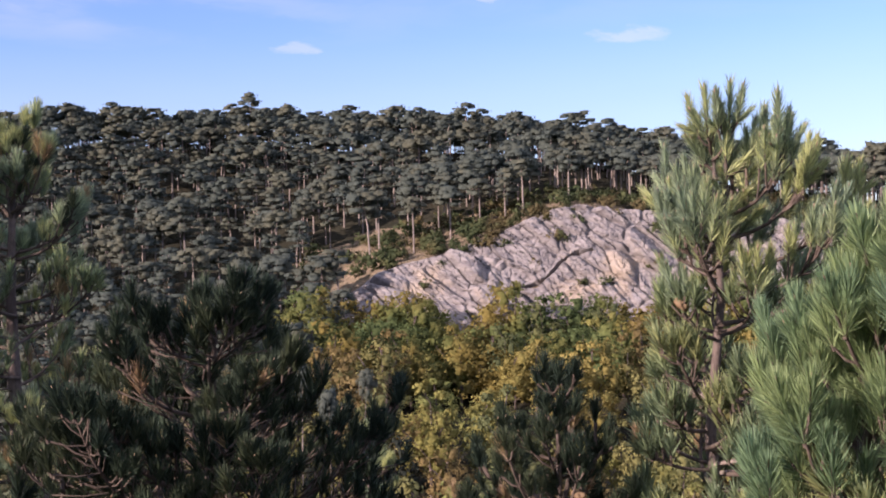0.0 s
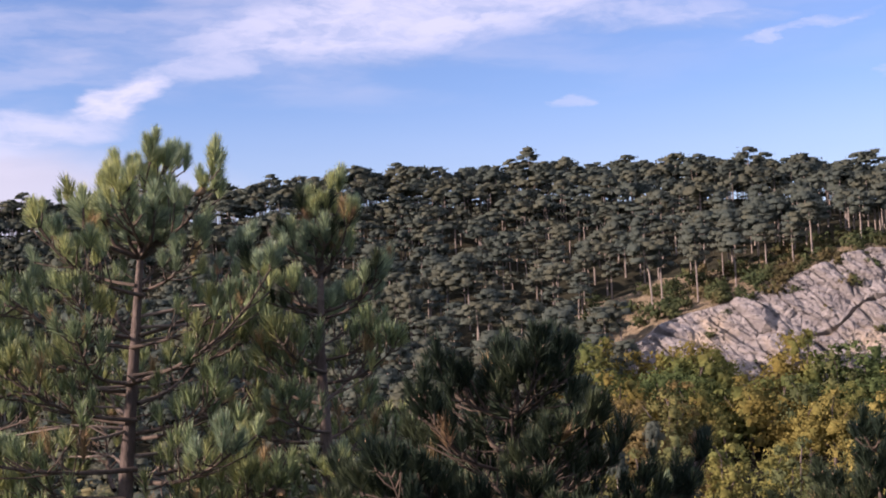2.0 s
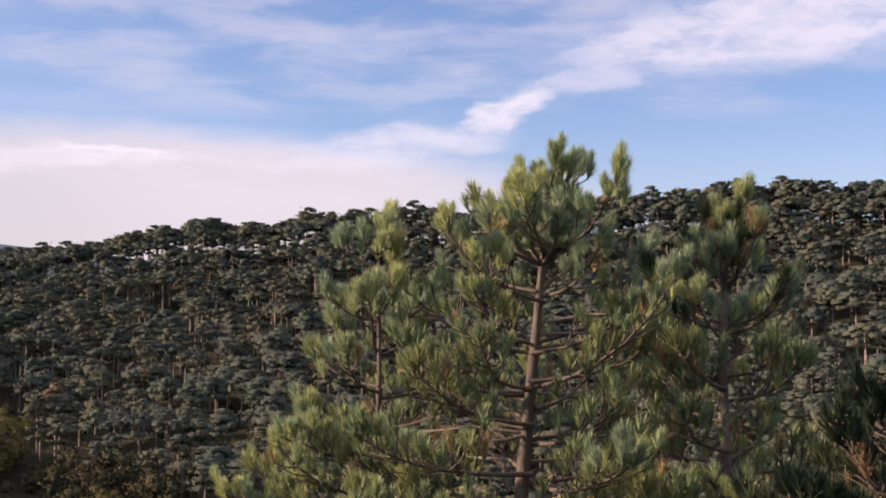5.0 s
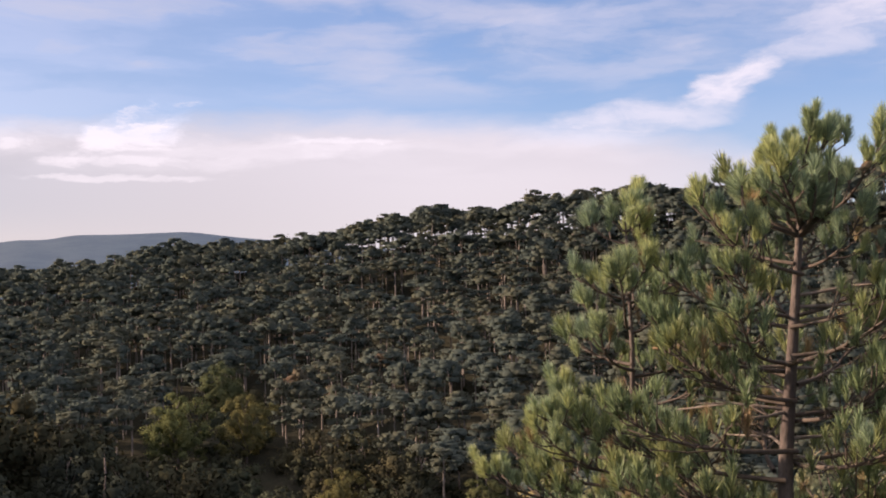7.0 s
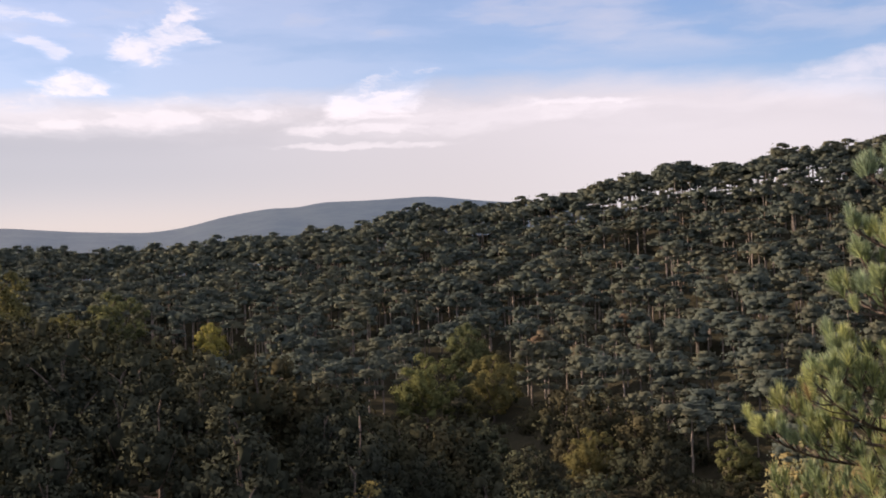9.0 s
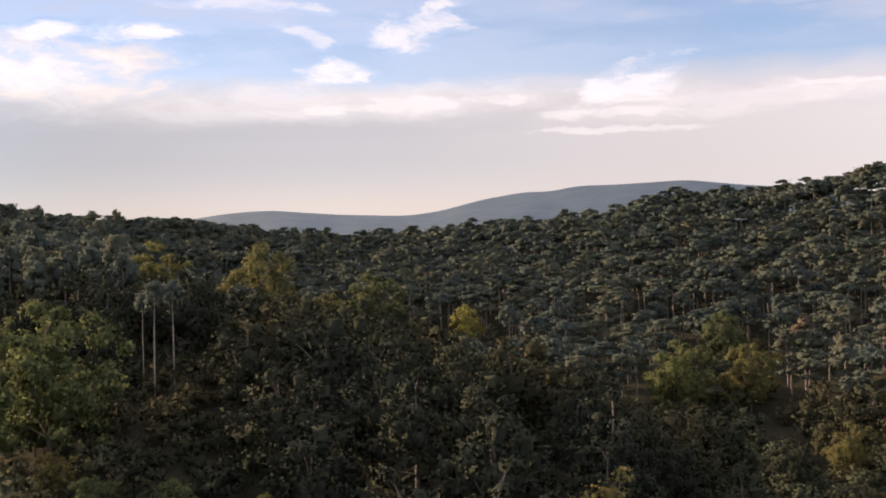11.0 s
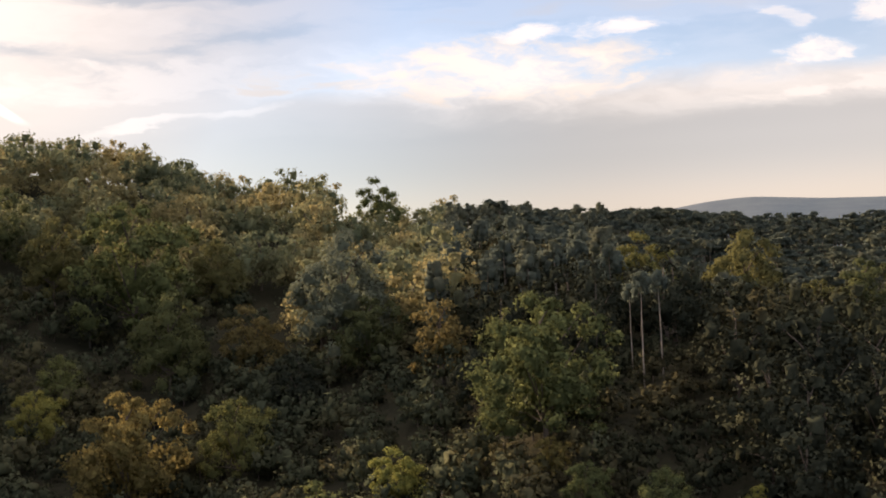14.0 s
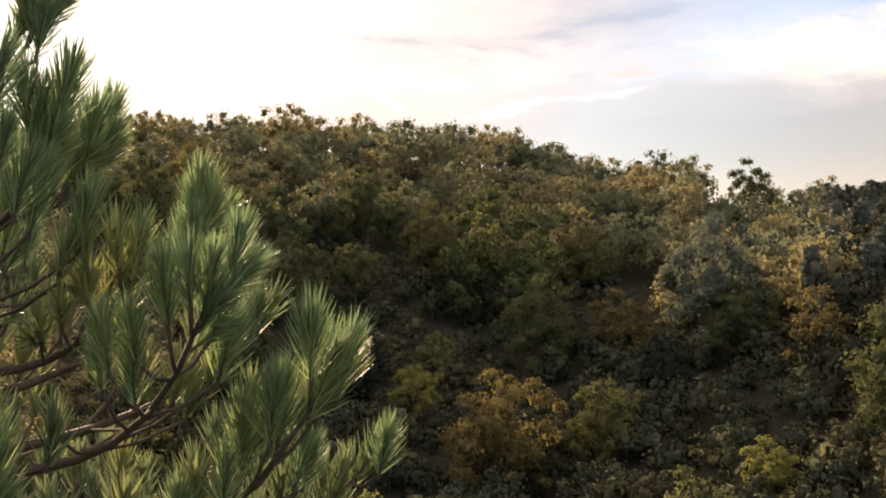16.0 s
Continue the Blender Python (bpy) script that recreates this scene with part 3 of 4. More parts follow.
def make_rock():
    """The limestone face: a steep sheet of tilted beds, cracks and ledges, set on the slope."""
    na, nr = 460, 190
    azs, s = np.linspace(6.2, -18, na), np.linspace(0, 1, nr)
    verts = np.zeros((nr, na, 3))
    for i in range(nr):
        r = 150.5 + 16.5 * s[i]
        x, y = polar(azs, np.full(na, r))
        z = ground_z(x, y)
        for k in range(na):
            along = -radians(azs[k]) * 160
            # beds dip along the face; (u, w) run across and along them
            u, w = along * 0.80 - z[k] * 0.60, along * 0.60 + z[k] * 0.80
            p = Vector((u * 0.20, w * 0.55, 1.7))
            cells = noise.voronoi(Vector((u * 0.16, w * 0.42, 3.0)))
            d, pts = cells[0], cells[1]
            block = noise.cell(Vector((pts[0][0] * 3.1, pts[0][1] * 3.1, 0)))
            crack = max(0.0, 1.0 - (d[1] - d[0]) / 0.10)
            inside = min(1.0, (d[1] - d[0]) / 0.32)
            block *= inside * inside * (3 - 2 * inside)
            small = noise.voronoi(Vector((u * 0.55, w * 1.3, 9.0)))[0]
            crack2 = max(0.0, 1.0 - (small[1] - small[0]) / 0.12)
            ledge = noise.fractal(p, 1.0, 2.0, 4)
            out = 0.9 + 1.5 * block + 0.35 * ledge - 0.45 * crack - 0.22 * crack2 + 0.32 * noise.fractal(Vector((u * 0.7, w * 1.5, 4.0)), 1.0, 2.0, 4)
            # one long open joint climbs across the face
            rise = (-2.2 - azs[k]) / 4.3
            joint = abs(z[k] - (-5.6 + 6.6 * rise + 0.5 * math.sin(along * 0.9))) if -0.05 < rise < 1.05 else 9.0
            out -= 1.5 * max(0.0, 1.0 - joint / (0.30 + 0.12 * math.sin(along * 2.3)))
            edge = min(1.0, s[i] / 0.06, (1 - s[i]) / 0.12, (6.2 - azs[k]) / 1.2 + 0.02)
            out = out * edge - 0.5 * (1 - edge)
            px, py = x[k], y[k]
            dist = math.hypot(px, py)
            verts[i, k] = (px - px / dist * out * 0.9, py - py / dist * out * 0.9, z[k] + out * 0.35)
    tris = []
    for i in range(nr - 1):
        for k in range(na - 1):
            a = i * na + k
            tris += [(a, a + 1, a + na + 1), (a, a + na + 1, a + na)]
    ob = new("rock_face", mesh_of("rock_face", verts.reshape(-1, 3), tris, [ROCK]))
    tagged(ob, "pale grey limestone rock face with tilted cracked beds", "rock face", kind="structure")


make_rock()


def make_outcrop(az, el):
    """A few pale boulders where the slope breaks through the pines."""
    rng = np.random.default_rng(77)
    for r in np.arange(150.0, 260.0, 0.5):
        x, y = polar(az, r)
        z = float(ground_z(x, y))
        if z > EYE + r * math.tan(radians(el)) - 0.6:
            break
    for k in range(6):
        bx, by = x + rng.uniform(-2.6, 2.6), y + rng.uniform(-2.0, 2.0)
        me = bpy.data.meshes.new("boulder")
        bm = bmesh.new()
        bmesh.ops.create_icosphere(bm, subdivisions=3, radius=1.0)
        wide = rng.uniform(0.6, 1.3)
        for p in bm.verts:
            d = p.co.copy()
            p.co *= 0.82 + 0.35 * noise.fractal(d * 1.3 + Vector((k * 7.1, 0, 0)), 1.0, 2.0, 3) + 0.12 * noise.cell(d * 2.2 + Vector((0, k * 3.3, 0)))
            p.co.x, p.co.y, p.co.z = p.co.x * wide * 1.2, p.co.y * wide, p.co.z * wide * 0.9
        bm.to_mesh(me)
        bm.free()
        me.materials.append(ROCK)
        ob = new("boulder", me)
        ob.location = (bx, by, float(ground_z(bx, by)) + 0.25 * wide)
        tagged(ob, "pale limestone boulder on the pine slope", "boulder", group="boulders on the slope")
    return r


OUTCROP_AZ = 41.65
OUTCROP_R = make_outcrop(OUTCROP_AZ, 0.36)


# ---------------------------------------------------------------- tree forms
def lump(rng, centre, radii, rings=3, sides=6, rough=0.24):
    """A small uneven solid: the dense heart of a bough."""
    verts = [(0, 0, -1.0)]
    for i in range(rings):
        h = -0.72 + 1.44 * i / (rings - 1)
        for k in range(sides):
            a = 2 * math.pi * (k + 0.5 * (i % 2)) / sides
            w = math.sqrt(max(0.0, 1 - h * h))
            verts.append((w * math.cos(a), w * math.sin(a), h))
    verts.append((0, 0, 1.0))
    v = np.array(verts)
    v = v * rng.uniform(1 - rough, 1 + rough, (len(v), 1)) * radii + centre
    tris, last = [], len(v) - 1
    for k in range(sides):
        tris += [(0, 1 + (k + 1) % sides, 1 + k), (last, last - sides + k, last - sides + (k + 1) % sides)]
    for i in range(rings - 1):
        for k in range(sides):
            a, b = 1 + i * sides + k, 1 + i * sides + (k + 1) % sides
            tris += [(a, b, b + sides), (a, b + sides, a + sides)]
    return v, np.array(tris)


def far_pine(seed, per=13, height=7.8, low=0.55, size=(0.24, 0.44), broad=1.0, sides=6, fringe=3, thick=1.0):
    """A black pine of the stand: pale trunk, an umbrella of flat overlapping pads in tiers. Slot 0 needles, slot 1 bark."""
    rng = np.random.default_rng(seed)
    soup = Soup()
    lean = rng.normal(0, 0.25, 2)
    top = np.array([lean[0], lean[1], height * 0.93])
    mid = np.array([lean[0] * 0.2, lean[1] * 0.2, height * 0.5])
    v, f = tube([(0, 0, -1.0), mid, top], [0.15, 0.11, 0.03], 5)
    soup.add(v, f, 1)
    deep = height * (1 - low)
    heart = np.array([lean[0] * 0.8, lean[1] * 0.8, height * low + deep * 0.35])
    first = rng.uniform(0, 6.28)
    for tier, (count, h, reach, wide) in enumerate(((1, 0.76, 0.15, 1.40), (3, 0.70, 0.90, 1.20), (5, 0.50, 1.45, 1.10), (fringe, 0.22, 1.25, 1.05))):
        for k in range(count):
            a = first + tier + (k + rng.uniform(-0.25, 0.25)) * 2 * math.pi / count
            out = broad * reach * rng.uniform(0.7, 1.15)
            c = np.array([lean[0] + out * math.cos(a), lean[1] + out * math.sin(a), height * low + deep * (h + rng.uniform(-0.10, 0.10))])
            w, flat = broad * wide * rng.uniform(0.8, 1.2), thick * rng.uniform(0.27, 0.42)
            v, f = lump(rng, c, (w * 0.84, w * 0.84, flat * 0.85), 2, sides)
            soup.add(v, f, 0, unit(unit((v - c) * (1, 1, 2.5)) + 0.35 * unit(v - heart) + (0, 0, 0.65)))
            q = unit(rng.normal(size=(per, 3)) + (0, 0, 0.2)) * rng.uniform(0.80, 1.20, (per, 1))
            centres = c + q * (w, w, flat)
            normals = q * (0.6, 0.6, 0.8) + (0, 0, 0.5) + rng.normal(0, 0.5, (per, 3))
            outward = q * (0.4, 0.4, 0.5) + 0.35 * unit(centres - heart) + (0, 0, 0.6)
            v, f, shade = flakes(rng, centres, normals, rng.uniform(*size, per), outward)
            soup.add(v, f, 0, shade)
    return *soup.arrays(), soup.normals()


def broadleaf(seed, boughs, per, height=9.0, wide=4.3, leaf=0.34, low=0.10, bough=0.30, stem=0.20):
    """A broad-leaved tree: forked trunk, a domed crown of rounded leafy boughs with dark gaps between. Slot 0 leaves, slot 1 bark."""
    rng = np.random.default_rng(seed)
    soup = Soup()
    v, f = tube([(0, 0, -1.0), (0.1, 0, height * 0.25), (0.0, 0.15, height * 0.55), (0, 0, height * 0.8)], [stem, stem * 0.8, stem * 0.5, stem * 0.15], 6)
    soup.add(v, f, 1)
    deep = height * (1 - low)
    heart = np.array([0, 0, height * low + deep * 0.42])
    half = np.array([wide, wide, deep * 0.56])
    v, f = lump(rng, heart, half * 0.24, 3, 6, 0.4)
    soup.add(v, f, 0, unit(v - heart))
    q = unit(rng.normal(size=(4 * per, 3)))
    v, f, shade = flakes(rng, heart + q * half * rng.uniform(0.25, 0.6, (4 * per, 1)), q + rng.normal(0, 0.5, q.shape), leaf * rng.uniform(0.8, 1.5, 4 * per), q)
    soup.add(v, f, 0, shade)
    skew = rng.uniform(-0.12, 0.12, 2)
    rings, sides = (2, 5) if boughs < 24 else (3, 6)
    for k in range(boughs):
        h = 1.0 - 1.62 * (k + 0.5) / boughs
        a = k * 2.39996 + rng.uniform(-0.5, 0.5)
        w = math.sqrt(max(0.0, 1 - h * h))
        dome = np.array([w * math.cos(a), w * math.sin(a), h])
        size = bough * wide * rng.uniform(0.5, 1.35)
        uneven = (0.45 + 0.2 * rng.random() if k % 5 == 2 else rng.uniform(0.74, 1.06)) * (1 + 0.16 * math.sin(2 * a + seed) * w + 0.08 * math.sin(3 * a + 2 * seed))
        c = heart + dome * np.maximum(half - size * 0.5, 0.2) * uneven + np.array([skew[0], skew[1], 0]) * wide * max(h, 0)
        if k % 4 == 0:
            s = np.array([0, 0, max(height * 0.2, c[2] - 0.9 * wide * w - 0.4)])
            v, f = tube([s, (s + c) / 2 + (0, 0, 0.15), c], [stem * 0.4, stem * 0.25, stem * 0.1], 4)
            soup.add(v, f, 1)
        flat = rng.uniform(0.55, 0.85)
        v, f = lump(rng, c, (size * 0.46, size * 0.46, size * 0.46 * flat), rings, sides, 0.45)
        soup.add(v, f, 0, unit(0.6 * unit(v - c) + 0.55 * unit(v - heart) + rng.normal(0, 0.15, v.shape) + (0, 0, 0.1)))
        q = unit(rng.normal(size=(per, 3)) + (0, 0, 0.35)) * (0.46 + 0.66 * rng.random((per, 1)) ** 0.8)
        centres = c + q * (size, size, size * flat) + rng.normal(0, 0.06, (per, 3))
        normals = q + (0, 0, 0.25) + rng.normal(0, 0.6, (per, 3))
        outward = q * 0.6 + 0.55 * unit(centres - heart) + (0, 0, 0.15)
        v, f, shade = flakes(rng, centres, normals, leaf * rng.uniform(0.65, 1.3, per), outward)
        soup.add(v, f, 0, shade)
    return *soup.arrays(), soup.normals()


def scatter(rng, az, rad, gap, keep):
    """Jittered places on a grid, inside a stretch of the plan, where keep(az, r, x, y) holds."""
    far = rad[1]
    g = np.arange(-far, far, gap)
    x, y = np.meshgrid(g, g)
    x, y = x.ravel() + rng.uniform(-0.42, 0.42, x.size) * gap, y.ravel() + rng.uniform(-0.42, 0.42, x.size) * gap
    r, a = np.hypot(x, y), np.degrees(np.arctan2(-x, y))
    ok = (r > rad[0]) & (r < rad[1]) & (a > az[0]) & (a < az[1])
    x, y, r, a = x[ok], y[ok], r[ok], a[ok]
    ok = keep(a, r, x, y)
    return np.stack([x[ok], y[ok], ground_z(x[ok], y[ok])], 1)


def plant(name, forms, places, rng, sizes, mats, label, category):
    """Many trees joined into one stand."""
    soup = Soup()
    for p in places:
        v, f, w, q = forms[rng.integers(len(forms))]
        a, s = rng.uniform(0, 2 * math.pi), rng.uniform(*sizes)
        c, d = math.cos(a), math.sin(a)
        tall = s * rng.uniform(0.88, 1.12)
        turned = np.stack([(v[:, 0] * c - v[:, 1] * d) * s, (v[:, 0] * d + v[:, 1] * c) * s, v[:, 2] * tall], 1) + p
        soup.v.append(turned.astype(np.float32)), soup.f.append(f + soup.n), soup.w.append(w)
        soup.q.append(np.stack([q[:, 0] * c - q[:, 1] * d, q[:, 0] * d + q[:, 1] * c, q[:, 2]], 1).astype(np.float32))
        soup.n += len(v)
    v, f, w = soup.arrays()
    ob = new(name, mesh_of(name, v, f, mats, w, True, soup.normals()))
    tagged(ob, label, category, kind="stuff")
    return ob


def ridge_r(a):
    keys = sorted(RIDGE)
    return np.interp(a, keys, [RIDGE[k][1] for k in keys])


def valley_edge(a):
    """Where broad-leaved woods give way to the pines, going up the far slope."""
    return np.interp(a, [-60, -18, 4, 8, 20, 35, 40, 45, 51, 56, 60, 66, 72, 78, 82, 84], [150, 150, 149, 132, 124, 128, 142, 160, 164, 144, 132, 136, 140, 146, 300, 400])


def stand(az, el, wide, kind, form, slim=1.12):
    """A tree that stands out: the bearing and elevation of its top and the breadth of its crown, in degrees, place it on the slope where its height suits its breadth."""
    for r in np.arange(62.0, ridge_r(az) + 6, 1.0):
        x, y = polar(az, r)
        z, broad = float(ground_z(x, y)), r * radians(wide)
        tall = EYE + r * math.tan(radians(el)) - z
        if tall <= slim * broad:
            break
    return az, r, float(x), float(y), z, broad, max(tall, 0.55 * broad), kind, form


# kinds of leaf: 0 green, 1 yellow, 2 rusty, 3 darkened for shade, 4 olive, 5 silvery
SPUR_TREES = [stand(*row) for row in ((79.6, -0.4, 6.9, 0, 0), (77.9, -8.0, 2.6, 0, 1), (74.4, -8.6, 2.9, 0, 2), (79.4, -6.9, 1.9, 2, 1), (70.3, -9.4, 2.0, 1, 2), (70.3, 1.7, 4.4, 4, 3),
                                      (74.5, 1.8, 3.2, 0, 4), (65.3, 0.3, 3.0, 4, 0), (67.2, -0.5, 2.4, 4, 1), (61.1, -1.4, 1.7, 1, 2), (82.6, -3.0, 2.6, 3, 3))]
SLOPE_TREES = [stand(*row) for row in ((86.1, -7.2, 3.0, 1, 4), (97.9, -3.9, 5.6, 2, 0), (93.2, -4.4, 3.7, 0, 1), (100.5, -2.4, 2.3, 0, 2), (95.9, 0.2, 4.2, 4, 3), (92.2, -0.6, 3.3, 2, 4),
                                       (87.1, -0.3, 3.4, 4, 0), (97.3, 4.4, 6.0, 0, 1), (93.6, 2.3, 2.8, 4, 2), (88.2, 2.6, 5.6, 5, 3), (101.6, -3.6, 2.6, 1, 1), (90.3, -2.8, 2.8, 3, 4))]
UPPER_TREES = [stand(*row) for row in ((107.9, 5.2, 4.4, 4, 4), (103.5, 5.4, 3.8, 4, 0), (104.1, 1.9, 2.7, 4, 1), (113.2, 6.0, 4.2, 4, 2), (111.2, 6.4, 3.2, 2, 3), (86.3, 4.85, 2.2, 0, 4),
                                       (100.6, 3.6, 3.4, 4, 3), (107.0, 2.2, 3.6, 4, 0), (109.5, 0.0, 4.0, 4, 1), (104.6, -1.2, 3.8, 3, 2), (99.2, 0.9, 2.8, 3, 4))]
FOOT_TREES = [stand(*row) for row in ((51.7, -3.0, 3.2, 0, 0), (48.7, -3.1, 2.9, 4, 1), (49.7, -1.9, 2.2, 4, 2), (52.2, -7.5, 3.2, 3, 3), (46.9, -7.4, 2.7, 3, 4), (44.5, -6.6, 2.4, 4, 0),
                                      (55.3, -4.2, 2.6, 3, 1), (41.2, -7.4, 2.6, 3, 2), (57.5, -6.4, 2.4, 3, 3), (38.0, -7.0, 2.2, 4, 4))]
PLACED = SPUR_TREES + SLOPE_TREES + UPPER_TREES + FOOT_TREES


def open_to(a, r, front=30.0, back=3.0):
    """Where no other tree hides one that stands out, or grows in its crown."""
    ok = np.ones(len(a), bool)
    for az, far, _, _, _, broad, *_ in PLACED:
        half = np.degrees(0.5 * broad / far)
        ok &= ~((np.abs(a - az) < half + 0.9) & (r > far - front) & (r < far + back))
    return ok


rng = np.random.default_rng(11)
PINES = [far_pine(s, 17, size=(0.18, 0.36), fringe=4, height=(7.2, 7.8, 8.4)[s % 3], low=(0.50, 0.56, 0.60, 0.64)[s % 4], broad=(0.95, 1.12)[s % 2]) for s in range(14)]
REMOTE = [far_pine(20 + s, 5, (7.2, 7.8, 8.4)[s % 3], (0.50, 0.54, 0.58, 0.62)[s % 4], (0.30, 0.52), (1.12, 1.28)[s % 2], 5, 1) for s in range(10)]
SLIGHT = [far_pine(320 + s, 12, (7.2, 7.8, 8.4)[s % 3], (0.44, 0.50, 0.56)[s % 3], (0.20, 0.38), (0.86, 0.98)[s % 2], 5, 4) for s in range(10)]
UPRIGHT = [far_pine(340 + s, 14, (8.6, 9.4, 10.2)[s % 3], (0.42, 0.52, 0.60)[s % 3], (0.22, 0.42), 0.72, 5, 4, 2.1) for s in range(6)]
THICKET = [far_pine(30 + s, 7, 7.4, 0.24, (0.34, 0.56), 1.0, 5, 4) for s in range(6)]
pine_at = scatter(rng, (-24, 84), (88, 365), 4.1, lambda a, r, x, y: (r > valley_edge(a)) & (r < ridge_r(a) + 9) & open_to(a, r)
                  & ~((a > -20) & (a < 4.4) & (r < 170)) & ~((a > 72.6) & (a < 76) & (r < 106)) & ~((np.abs(a - OUTCROP_AZ) < 0.9) & (r > OUTCROP_R - 22) & (r < OUTCROP_R + 3)) & ~((a > 1.8) & (a < 6.2) & (r > 169) & (r < 188 - 2.5 * np.abs(a - 4.0))))
crest_at = scatter(rng, (-24, 82), (215, 350), 3.9, lambda a, r, x, y: (r > ridge_r(a) - 14) & (r < ridge_r(a) + 12))
young_pines = scatter(rng, (-24, 80), (210, 345), 5.0, lambda a, r, x, y: ((a < 34) | (a > 47)) & (r > ridge_r(a) - 22) & (r < ridge_r(a) + 7))
saddle_at = scatter(rng, (76, 84.6), (120, 310), 4.6, lambda a, r, x, y: (r < ridge_r(a) + 6) & open_to(a, r))
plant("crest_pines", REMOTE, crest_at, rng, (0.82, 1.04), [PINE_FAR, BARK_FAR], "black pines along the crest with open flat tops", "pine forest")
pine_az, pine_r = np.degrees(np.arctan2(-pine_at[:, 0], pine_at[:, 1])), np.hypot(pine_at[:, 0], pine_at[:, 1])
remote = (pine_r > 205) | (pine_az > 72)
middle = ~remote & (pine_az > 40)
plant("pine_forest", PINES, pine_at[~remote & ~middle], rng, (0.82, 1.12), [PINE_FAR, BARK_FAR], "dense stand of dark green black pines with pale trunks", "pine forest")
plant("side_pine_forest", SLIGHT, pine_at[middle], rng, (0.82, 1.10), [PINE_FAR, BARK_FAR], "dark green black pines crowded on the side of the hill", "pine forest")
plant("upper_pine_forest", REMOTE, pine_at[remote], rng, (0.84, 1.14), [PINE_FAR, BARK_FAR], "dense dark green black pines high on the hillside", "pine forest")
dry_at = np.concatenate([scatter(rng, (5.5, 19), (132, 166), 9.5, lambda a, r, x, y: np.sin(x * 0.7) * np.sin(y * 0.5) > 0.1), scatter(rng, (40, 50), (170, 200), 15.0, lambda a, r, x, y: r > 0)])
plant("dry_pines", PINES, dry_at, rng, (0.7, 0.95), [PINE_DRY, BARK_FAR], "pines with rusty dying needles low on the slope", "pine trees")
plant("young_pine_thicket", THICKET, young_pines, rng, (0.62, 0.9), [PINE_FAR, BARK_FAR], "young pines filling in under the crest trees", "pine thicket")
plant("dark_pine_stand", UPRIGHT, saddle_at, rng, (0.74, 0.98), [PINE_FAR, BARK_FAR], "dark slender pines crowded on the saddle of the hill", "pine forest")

OAKS = [broadleaf(40 + s, 20, 46, 7.8, 4.2, 0.36, 0.04, 0.34) for s in range(8)]
oak_at = scatter(rng, (83, 126), (128, 275), 7.9, lambda a, r, x, y: (r < ridge_r(a) + 14) & open_to(a, r))
SMALL = [broadleaf(60 + s, 8, 28, 4.2, 2.8, 0.32, 0.0, 0.42, 0.08) for s in range(5)]
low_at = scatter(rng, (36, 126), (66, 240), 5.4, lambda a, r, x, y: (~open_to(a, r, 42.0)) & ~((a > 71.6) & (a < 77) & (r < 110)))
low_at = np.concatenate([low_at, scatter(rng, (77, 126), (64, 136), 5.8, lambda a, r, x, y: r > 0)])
plant("low_broadleaf_wood", SMALL, low_at, rng, (0.6, 1.05), [LEAF_GAP_SHADE, BARK], "low green growth between the taller trees, coloured dark for their shadow", "woodland")
plant("broadleaf_forest", OAKS, oak_at, rng, (0.82, 1.25), [LEAF_OLIVE, BARK], "dense olive green broad-leaved wood on the hillside", "woodland")

BUSHES = [broadleaf(70 + s, 6, 15, 2.0, 1.4, 0.25, 0.0, 0.42, 0.03) for s in range(5)]
bush_at = scatter(rng, (-18, 3.2), (163, 182), 2.3, lambda a, r, x, y: r > 163 + 1.5 * np.maximum(a, 0))
bank_at = scatter(rng, (1.6, 7.5), (156, 186), 2.6, lambda a, r, x, y: np.sin(x * 0.61 + 1) * np.sin(y * 0.53) + 0.4 * np.sin(x * 1.9 + y) > 0.05)
ledge_at = np.concatenate([scatter(rng, (-3.6, 1.0), (161.5, 167), 1.6, lambda a, r, x, y: r > 162.2 + 1.2 * np.abs(a + 1.2)), scatter(rng, (-17, 4), (152, 163), 5.6, lambda a, r, x, y: r > 0), scatter(rng, (4.4, 7.5), (148, 166), 2.6, lambda a, r, x, y: r > 0)])
ledge_at[:, 2] += 0.35
plant("shrubs", BUSHES, np.concatenate([bush_at, bank_at, ledge_at]), rng, (0.55, 1.3), [LEAF_SHRUB, BARK], "low green and rusty shrubs on the dry slope", "shrubs")
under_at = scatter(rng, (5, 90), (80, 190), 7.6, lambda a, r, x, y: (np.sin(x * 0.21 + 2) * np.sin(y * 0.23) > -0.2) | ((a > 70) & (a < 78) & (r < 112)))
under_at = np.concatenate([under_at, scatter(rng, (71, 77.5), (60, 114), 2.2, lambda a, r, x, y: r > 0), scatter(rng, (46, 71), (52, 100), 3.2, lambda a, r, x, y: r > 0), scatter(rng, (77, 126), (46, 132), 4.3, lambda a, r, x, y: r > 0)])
plant("undergrowth", BUSHES, under_at, rng, (0.6, 1.3), [LEAF_LOW_SHADE, BARK], "bushy undergrowth between the trees", "undergrowth")


# ---------------------------------------------------------------- trees that can be told apart
def tree_model(name, arrays, leaf, label, bark=BARK):
    """A tree with its trunk and crown as parts."""
    v, f, w, q = arrays
    root = new(name)
    tagged(root, label, "tree", group="valley trees")
    for part_name, slot, mat in (("trunk", 1, bark), ("crown", 0, leaf)):
        tri = f[w == slot]
        used, back = np.unique(tri, return_inverse=True)
        child(part_name, mesh_of(part_name, v[used], back.reshape(-1, 3), [mat], smooth=True, normals=None if slot else q[used]), root)
    return root


